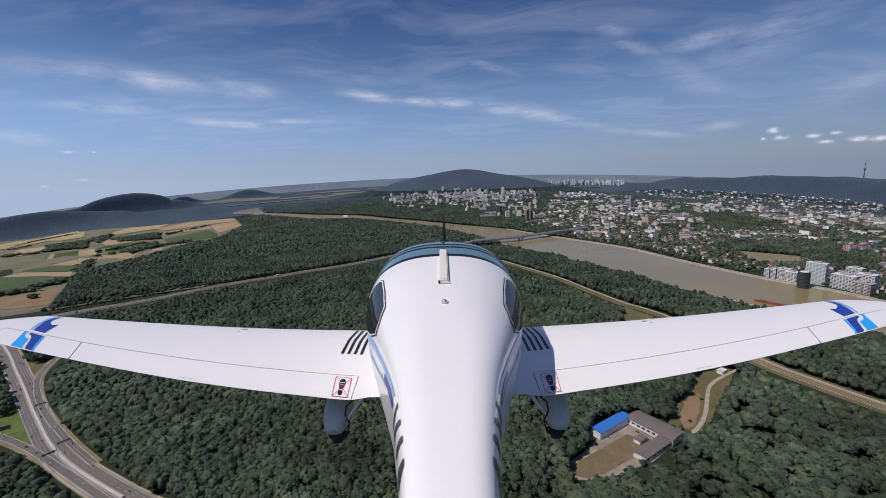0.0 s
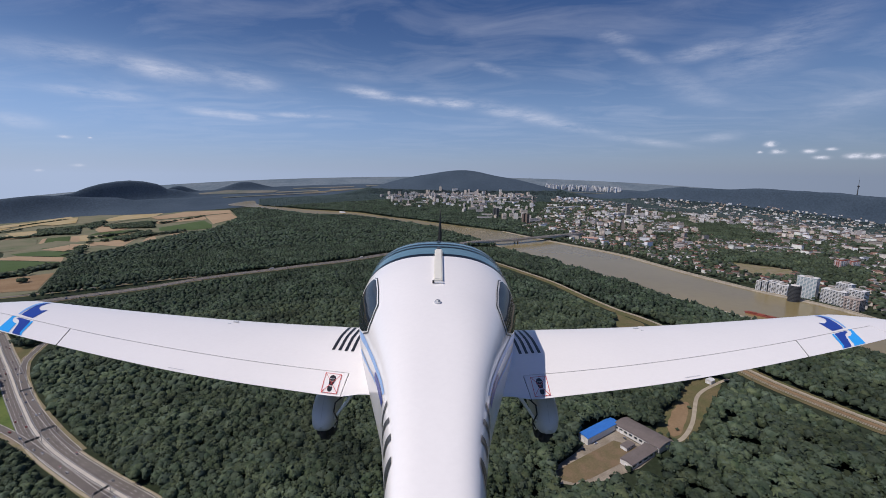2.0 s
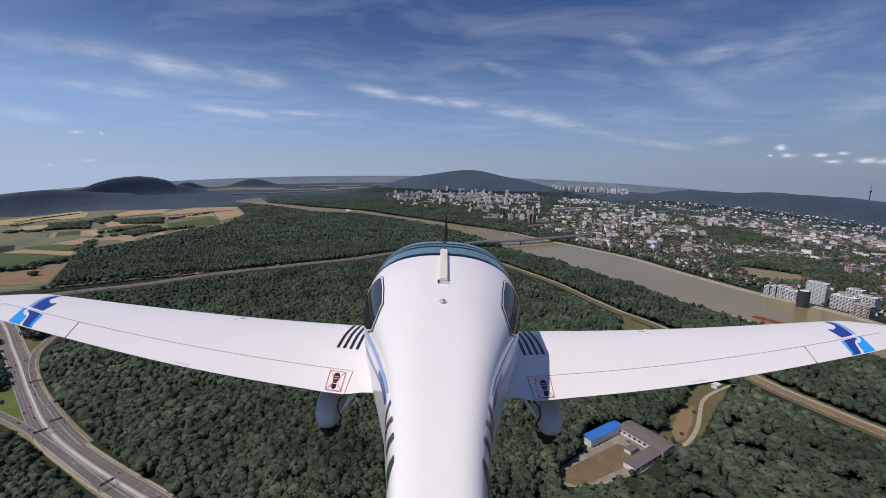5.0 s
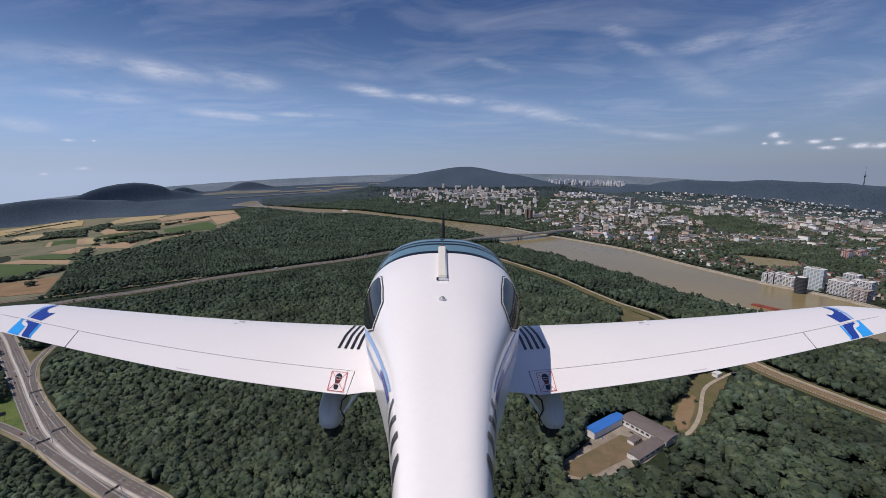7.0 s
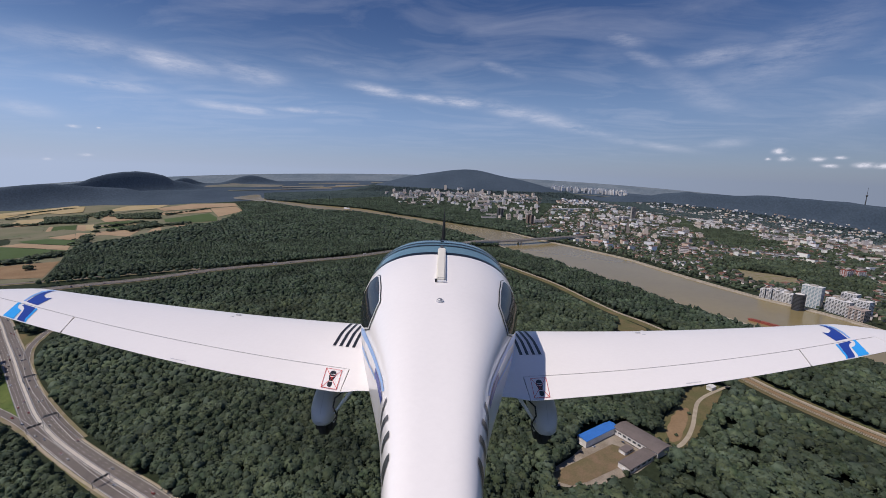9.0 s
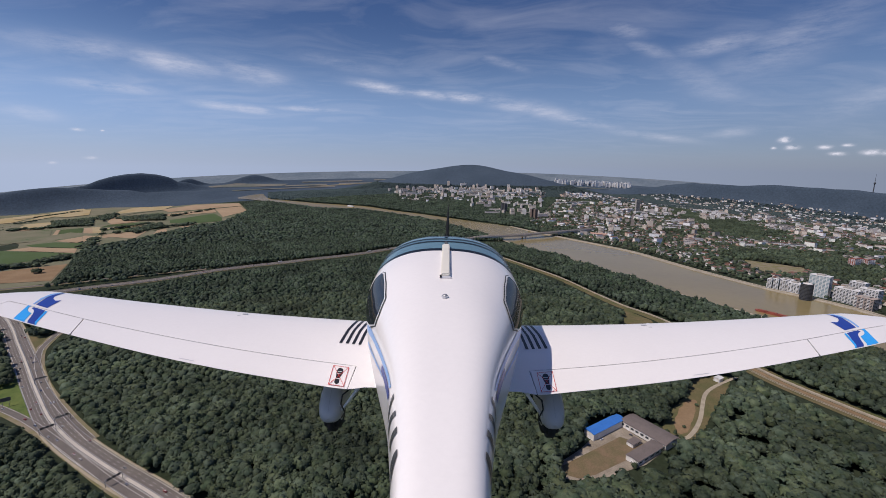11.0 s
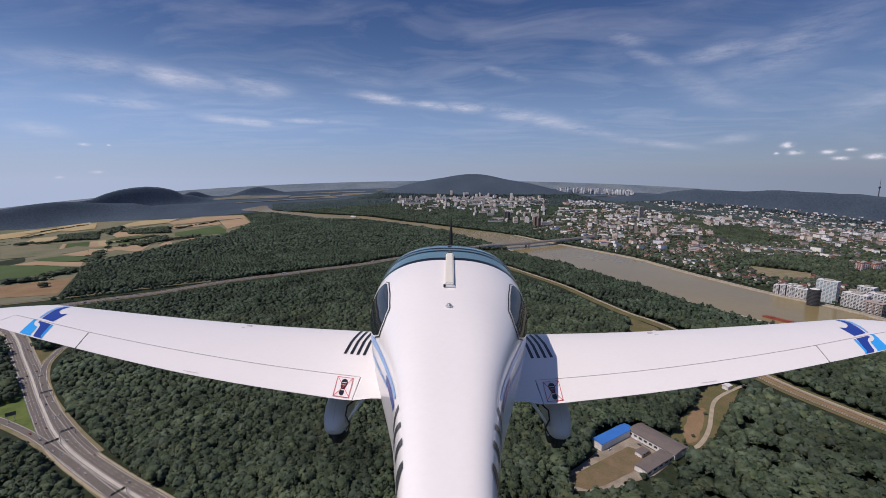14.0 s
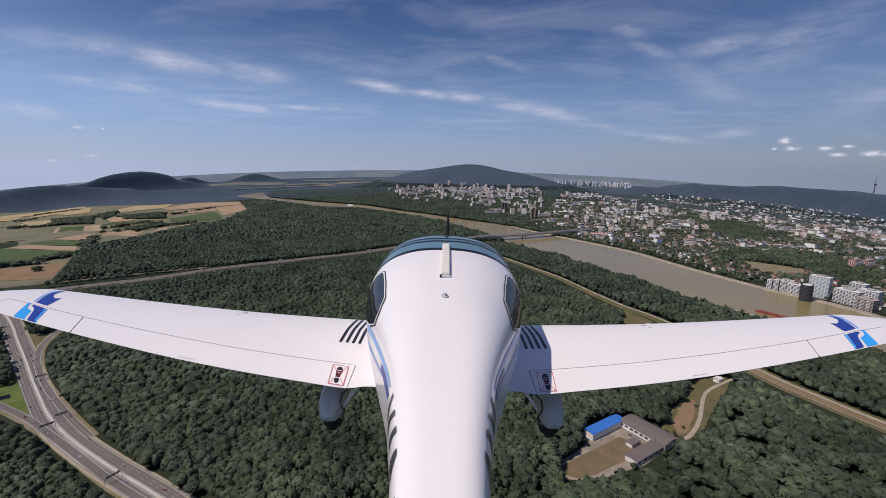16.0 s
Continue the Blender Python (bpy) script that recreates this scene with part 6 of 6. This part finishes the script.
def crown_shape(seed, leaves, sub, size, lobes=12, low=-0.2):
    """A crown of radius about 1: an uneven core of rounded lobes, and on it small leaf clumps with gaps between them."""
    rs = np.random.RandomState(seed)
    bv, bf = ball(sub)
    off = rs.uniform(0, 50, 3)
    k = np.arange(lobes) + 0.5
    up, round_ = 1 - 1.25 * k / lobes, k * 2.39996 + rs.uniform(0, 6)
    ways = np.stack([np.sqrt(1 - up ** 2) * np.cos(round_), np.sqrt(1 - up ** 2) * np.sin(round_), up], 1) + rs.normal(0, 0.16, (lobes, 3))
    ways /= np.linalg.norm(ways, axis=1)[:, None]
    wide = rs.uniform(0.7, 1.25, lobes) * 2.05 / math.sqrt(lobes)
    high = rs.uniform(0.26, 0.62, lobes)

    def reach(q):
        turn = np.arccos(np.clip(q @ ways.T, -1, 1)) / wide
        lump = np.max(high * np.sqrt(np.clip(1 - turn ** 2, 0, 1)), axis=1)
        rip = np.array([0.22 * noise.noise(Vector(w * 2.1 + off)) + 0.16 * noise.noise(Vector(w * 5.1 - off)) for w in q])
        return 0.56 + lump + rip
    core = bv * reach(bv)[:, None]
    good = bv[bf].mean(1)[:, 2] > low
    vs, fs, k = [core], [bf[good]], len(core)
    if leaves:
        q = rs.normal(0, 1, (leaves * 3, 3))
        q /= np.linalg.norm(q, axis=1)[:, None]
        q = q[q[:, 2] > low][:leaves]
        at = q * (reach(q) * rs.uniform(0.95, 1.16, len(q)))[:, None]
        face = q + np.array([0, 0, 0.25]) + rs.normal(0, 0.42, q.shape)
        face /= np.linalg.norm(face, axis=1)[:, None]
        side = np.cross(face, rs.normal(0, 1, q.shape))
        side /= np.linalg.norm(side, axis=1)[:, None]
        other = np.cross(face, side)
        r = rs.uniform(0.6, 1.4, len(q))[:, None] * size
        # a clump: a small bent tuft
        ring = [at + r * (side * math.cos(a) * w + other * math.sin(a) * w) - face * r * d for a, w, d in ((0.0, 1.0, 0.45), (2.2, 0.85, 0.3), (4.3, 0.95, 0.5))]
        top = at + face * r * 0.35
        tuft = np.stack([top] + ring, 1).reshape(-1, 3)
        tri = np.array([(0, 1, 2), (0, 2, 3), (0, 3, 1)])
        fs.append((tri[None] + (np.arange(len(q)) * 4)[:, None, None] + k).reshape(-1, 3))
        vs.append(tuft)
    v, f = np.vstack(vs), np.vstack(fs)
    v = v * np.array([1, 1, 0.95]) + np.array([0, 0, 0.62])
    keep = np.unique(f)
    back = np.full(len(v), -1)
    back[keep] = np.arange(len(keep))
    return v[keep], back[f]


def fast_mesh(name, verts, tris, mat):
    me = bpy.data.meshes.new(name)
    me.vertices.add(len(verts))
    me.vertices.foreach_set("co", np.ascontiguousarray(verts, np.float32).ravel())
    me.loops.add(len(tris) * 3)
    me.loops.foreach_set("vertex_index", np.ascontiguousarray(tris, np.int32).ravel())
    me.polygons.add(len(tris))
    me.polygons.foreach_set("loop_start", np.arange(0, len(tris) * 3, 3, dtype=np.int32))
    me.update(calc_edges=True)
    me.polygons.foreach_set("use_smooth", [True] * len(tris))
    me.materials.append(mat)
    return new(name, me)


def plant(name, label, x, y, shapes, radius, tall, mat, seed, base=0.25):
    """Joins many crowns into one mesh; radius and tall are arrays in metres."""
    rs = np.random.RandomState(seed)
    which = rs.randint(0, len(shapes), len(x))
    far = np.hypot(x, y)
    k = np.where(far < 2500, 1.0, (2500 + 2300 * (far - 2500) / (far + 1000)) / far)
    at = lift(x, y)
    vs, fs, count = [], [], 0
    for i, (v, f) in enumerate(shapes):
        j = np.nonzero(which == i)[0]
        if not len(j):
            continue
        a = rs.uniform(0, 2 * np.pi, len(j))
        c, s = np.cos(a), np.sin(a)
        r, t = radius[j] * k[j], tall[j] * k[j]
        p = np.empty((len(j), len(v), 3))
        p[..., 0] = at[j, 0][:, None] + r[:, None] * (v[None, :, 0] * c[:, None] - v[None, :, 1] * s[:, None])
        p[..., 1] = at[j, 1][:, None] + r[:, None] * (v[None, :, 0] * s[:, None] + v[None, :, 1] * c[:, None])
        p[..., 2] = at[j, 2][:, None] + t[:, None] * (base + (1 - base) * v[None, :, 2] / 1.6)
        vs.append(p.reshape(-1, 3))
        fs.append((f[None] + (np.arange(len(j)) * len(v))[:, None, None] + count).reshape(-1, 3))
        count += len(j) * len(v)
    ob = fast_mesh(name, np.vstack(vs), np.vstack(fs), mat)
    return tagged(ob, label, "trees", kind="stuff")


def scatter(step, d0, d1, a0, a1, seed):
    rs = np.random.RandomState(seed)
    xs = np.arange(-d1, d1, step)
    ys = np.arange(0, d1, step * 0.88)
    gx, gy = np.meshgrid(xs, ys)
    gx = gx + (np.arange(len(ys)) % 2)[:, None] * step / 2
    gx, gy = gx + rs.uniform(-0.36, 0.36, gx.shape) * step, gy + rs.uniform(-0.36, 0.36, gy.shape) * step
    x, y = gx.ravel(), gy.ravel()
    d, a = np.hypot(x, y), np.degrees(np.arctan2(x, y))
    ok = (d > d0) & (d <= d1) & (a > a0) & (a < a1)
    return x[ok], y[ok]


def wooded(x, y):
    """Land under trees, where neither their feet nor what their crowns hide is open."""
    return open_wood(x, y) & open_wood(x * 1.03, y * 1.03) & (open_wood(x * 1.055, y * 1.055) | (np.hypot(x, y) > 1800))


def open_wood(x, y, margin=1.0):
    ok = ~inside(x, y, river_poly) & ~inside(x, y, FARMLAND) & ~inside(x, y, YARD) & ~(inside(x, y, MEADOW) & (np.sin(x * 0.21) * np.sin(y * 0.17) < 0.72)) & ~inside(x, y, CLEARING) & ~inside(x, y, CLEARING_FAR)
    ok &= ~inside(x, y, CITY)
    near = np.hypot(x, y) < 2400
    i = np.nonzero(ok & near)[0]
    for line, gap in ((MOTORWAY, 18), (RAMP, 11), (RAMP_RIGHT, 10), (CROSS, 21), (DYKE[:11], 13), (DYKE[10:], 19), (BRIDGE, 22), (LINK, 14)):
        line = smooth_line(line, 25)
        close = off_line(x[i], y[i], line) < gap * margin
        ok[i[close]] = False
    i = np.nonzero(ok & near)[0]
    for (cx, cy), r in (((221, 411), 18), ((205, 400), 14), ((237, 421), 16), ((241, 447), 26), ((253, 430), 16), ((228, 468), 16), ((191, 453), 20), ((171, 441), 14), ((210, 466), 16), ((-560, 510), 40), ((405, 578), 12)):
        close = np.hypot(x[i] - cx, y[i] - cy) < r
        ok[i[close]] = False
    bank = off_line(x, y, RIVER_FAR) > 26
    return ok & bank & (off_line(x, y, RIVER_NEAR) > 2) & (off_line(x, y, list(map(tuple, TRACK[::6]))) > 6)


near_shapes = [crown_shape(s, 46, 2, 0.26, 11) for s in range(14)]
mid_shapes = [crown_shape(50 + s, 11, 2, 0.28, 9) for s in range(10)]
far_shapes = [crown_shape(80 + s, 6, 1, 0.4, 5, -0.3) for s in range(8)]
small_shapes = [crown_shape(120 + s, 0, 1, 0.5, 5, -0.4) for s in range(8)]
tiny_shapes = [crown_shape(140 + s, 0, 1, 0.5, 4, -0.3) for s in range(6)]


def crown_size(x, y, rs, lo=4.3, hi=7.6):
    patchy = np.array([noise.noise((px / 90, py / 90, 8.1)) for px, py in zip(x, y)])
    r = (lo + (hi - lo) * 1.25 * rs.rand(len(x)) ** 1.5) * (1 + 0.3 * patchy)
    return r, rs.uniform(10.5, 15.0, len(x)) * (1 + 0.30 * patchy) + r * 0.35


def make_forest():
    rs = np.random.RandomState(21)
    x, y = scatter(8.8, 285, 620, -56, 56, 1)
    ok = wooded(x, y)
    x, y = x[ok], y[ok]
    # old, broad trees on the side towards the river
    old = (x > 110) & (np.sin(x / 61) + np.sin(y / 47) > -1.1)
    ok = ~old | (rs.rand(len(x)) < 0.55)
    x, y, old = x[ok], y[ok], old[ok]
    r, t = crown_size(x, y, rs)
    r, t = np.where(old, r * 1.42, r), np.where(old, t * 1.15, t)
    # the nearest trees stand singly
    order = np.argsort(np.hypot(x, y - 330))
    single, rest = order[:240], order[240:]
    crowns = []
    for k, (v, f) in enumerate(near_shapes[:6]):
        ob = fast_mesh("crown", v * np.array([1, 1, 1 / 1.6 * 0.82]) + np.array([0, 0, 0.18]), f, CROWN_SINGLE)
        crowns.append(ob.data)
        bpy.data.objects.remove(ob)
    bm = bmesh.new()
    cylinder(0.035, 0.55, (0, 0, 0), None, 7, 0.015, bm)
    for k in range(4):
        cylinder(0.014, 0.3, (0, 0, 0.3), pose(0, 0, 0, 38, 0, 90 * k + 20), 5, 0.005, bm)
    trunk = bpy.data.meshes.new("trunk")
    bm.to_mesh(trunk)
    bm.free()
    trunk.materials.append(BARK)
    for j, i in enumerate(single):
        tree = thing("tree", "broad leafy green tree of the riverside wood", "tree", pose(x[i], y[i], 0, 0, 0, rs.uniform(0, 360)), "trees of the near wood")
        c = new("crown", crowns[j % 6])
        c.parent, c.scale = tree, (r[i], r[i], t[i])
        b = new("trunk", trunk)
        b.parent, b.scale = tree, (t[i] * 0.5, t[i] * 0.5, t[i])
    for k, (bx, by, br, bt) in enumerate(((270, 444, 2.2, 9.0), (275, 439, 3.0, 4.0), (265, 452, 2.6, 3.4), (144, 419, 4.5, 6.0), (122, 401, 4.0, 5.5), (261, 416, 4.2, 6.5),
                                          (242, 411, 3.5, 5.0), (200, 390, 3.8, 6.0), (112, 396, 4.5, 7.0), (290, 461, 2.2, 3.0), (333, 509, 2.6, 3.5), (207, 475, 3.5, 5.0), (134, 447, 3.6, 5.0))):
        bush = thing("bush", "round green bush beside the sheds", "bush", pose(bx, by, 0.4, 0, 0, 40 * k), "bushes round the sheds")
        c = new("crown", crowns[k % 6])
        c.parent, c.scale = bush, (br, br, bt)
        b = new("stem", trunk)
        b.parent, b.scale = bush, (bt * 0.6, bt * 0.6, bt)
    plant("near_wood", "dense leafy green wood seen from above", x[rest], y[rest], near_shapes, r[rest], t[rest], CROWN, 2, 0.3)
    x, y = scatter(9.4, 620, 1000, -54, 54, 3)
    ok = wooded(x, y)
    x, y = x[ok], y[ok]
    r, t = crown_size(x, y, rs)
    plant("middle_wood", "dense leafy green wood beyond the motorway", x, y, mid_shapes, r, t, CROWN, 4)
    x, y = scatter(10.5, 1000, 1850, -54, 52, 5)
    ok = wooded(x, y)
    x, y = x[ok], y[ok]
    r, t = crown_size(x, y, rs, 5.2, 8.0)
    plant("far_wood", "wide dark green wood between road and river", x, y, far_shapes, r, t, FAR_HAZE_CROWN, 6)
    x, y = scatter(18.0, 1850, 4200, -50, 30, 7)
    ok = wooded(x, y)
    x, y = x[ok], y[ok]
    r, t = crown_size(x, y, rs, 8.0, 12.5)
    plant("distant_wood", "distant dark green wood along the river", x, y, small_shapes, r, t, FAR_HAZE_CROWN, 8)
    x, y = scatter(19.0, 4200, 6400, -22, 22, 17)
    ok = (relief(x, y) > 5) & ~inside(x, y, CITY) & ~inside(x * 1.02, y * 1.02, river_poly) & ~inside(x, y, river_poly) & ~inside(x * 1.06, y * 1.06, river_poly) & (relief(x, y) < 120) & (rs.rand(len(x)) < 0.75)
    x, y = x[ok], y[ok]
    r, t = crown_size(x, y, rs, 9.5, 13)
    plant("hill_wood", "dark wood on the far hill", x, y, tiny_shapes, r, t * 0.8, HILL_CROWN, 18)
    # trees between the houses, in the park wood, and along the far bank
    x, y = scatter(17.5, 1000, 4300, 10, 54, 9)
    grove = np.array([noise.noise((px / 260, py / 260, 1.7)) for px, py in zip(x, y)])
    ok = inside(x, y, CITY) & (off_line(x, y, CITY_ROAD) > 14) & (off_line(x, y, RIVER_FAR) > 75) & ((grove > -0.2) | (rs.rand(len(x)) < 0.7))
    ok &= ~inside(x, y, BARE) & ~inside(x, y, WOOD_PARK) & ~inside(x, y, WOOD_HILL)
    for cx, cy, rr in ((892, 1068, 44), (874, 988, 20), (933, 1020, 30), (968, 950, 52), (1005, 995, 26), (745, 1985, 60)):
        ok &= np.hypot(x - cx, y - cy) > rr
    x, y = x[ok], y[ok]
    r, t = crown_size(x, y, rs, 5.8, 9.6)
    plant("city_trees", "green trees between the houses of the city", x, y, small_shapes, r, t * 0.8, CROWN, 10)
    x, y = scatter(31.0, 4300, 7500, 12, 54, 19)
    ok = inside(x, y, CITY) & ((rs.rand(len(x)) < 0.75) | inside(x, y, WOOD_SPUR)) & (relief(x, y) < 50)
    x, y = x[ok], y[ok]
    r, t = crown_size(x, y, rs, 11, 16)
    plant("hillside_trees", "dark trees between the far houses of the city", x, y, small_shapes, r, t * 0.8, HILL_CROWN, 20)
    x, y = scatter(11.5, 1200, 4300, 22, 50, 15)
    ok = (inside(x, y, WOOD_PARK) | inside(x, y, WOOD_HILL) | (inside(x, y, WOOD_SPUR) & (x * x + y * y < 1.9e7))) & ~inside(x, y, BARE) & ~inside(x * 1.03, y * 1.03, BARE)
    x, y = x[ok], y[ok]
    r, t = crown_size(x, y, rs, 5.0, 8.0)
    plant("park_wood", "dense green park wood above the riverside buildings", x, y, far_shapes, r, t, CROWN, 16)
    line = smooth_line(RIVER_FAR, 14)
    line = line[(np.hypot(*line.T) < 2600)]
    nn = normals_of(line)
    sites = np.vstack([line + nn * (36 + 14 * q) + rs.uniform(-5, 5, line.shape) for q in range(3)])
    sites = sites[rs.rand(len(sites)) < 0.7]
    ok = np.ones(len(sites), bool)
    for cx, cy, rr in ((892, 1068, 44), (874, 988, 24), (933, 1020, 30), (968, 950, 52), (1005, 995, 26)):
        ok &= np.hypot(sites[:, 0] - cx, sites[:, 1] - cy) > rr
    sites = sites[ok]
    r, t = crown_size(sites[:, 0], sites[:, 1], rs, 4.4, 7.4)
    plant("bank_trees", "row of green trees along the river promenade", sites[:, 0], sites[:, 1], mid_shapes, r, t * 0.8, CROWN, 12)
    # hedges and copses between the fields
    hs = []
    for a, b, n, w in (((-2029, 2700), (-1855, 2822), 150, 22),
                       ((-2237, 2770), (-2379, 3094), 60, 22),
                       ((-2062, 2247), (-2263, 2753), 170, 18),
                       ((-1428, 1729), (-1418, 1728), 10, 8),
                       ((-1511, 1886), (-1507, 1887), 5, 4),
                       ((-1500, 1935), (-1477, 1931), 6, 4),
                       ((-1625, 2025), (-1578, 2308), 30, 5),
                       ((-2174, 2130), (-2156, 2200), 20, 8),
                       ((-2109, 2182), (-2053, 2202), 16, 8),
                       ((-1245, 1305), (-1226, 1387), 60, 10),
                       ((-1285, 1206), (-1219, 1258), 26, 8),
                       ((-1303, 1526), (-1383, 1672), 30, 10),
                       ((-1397, 2122), (-1335, 2285), 30, 8),
                       ((-1741, 2712), (-1731, 3243), 30, 4),
                       ((-3784, 3936), (-3667, 4370), 40, 9),
                       ((-2690, 2678), (-2817, 2967), 14, 6),
                       ((-1135, 1168), (-1126, 1168), 4, 3),):
        n = int(n * 1.5)
        q = rs.rand(n)[:, None]
        hs.append(np.array(a) * (1 - q) + np.array(b) * q + rs.normal(0, w, (n, 2)))
    for copse, gap in (([(-2418, 2638), (-2243, 2742), (-1872, 2270), (-2058, 2247)], 17), ([(-2169, 2703), (-2490, 3246), (-2167, 2830), (-2003, 2516)], 19),
                       ([(-2063, 2746), (-1876, 2865), (-1622, 2497), (-1868, 2492)], 17), ([(-1500, 2010), (-1540, 2330), (-1400, 2139), (-1394, 1930)], 16)):
        gx, gy = np.meshgrid(np.arange(-2500, -1350, gap), np.arange(1880, 3260, gap))
        gx, gy = gx.ravel() + rs.uniform(-5, 5, gx.size), gy.ravel() + rs.uniform(-5, 5, gx.size)
        ok = inside(gx, gy, copse)
        hs.append(np.stack([gx[ok], gy[ok]], 1))
    hs = np.vstack(hs)
    r, t = crown_size(hs[:, 0], hs[:, 1], rs, 8, 14)
    plant("field_hedges", "dark hedges and copses between the fields", hs[:, 0], hs[:, 1], far_shapes, r, t * 0.8, CROWN, 14)


make_forest()
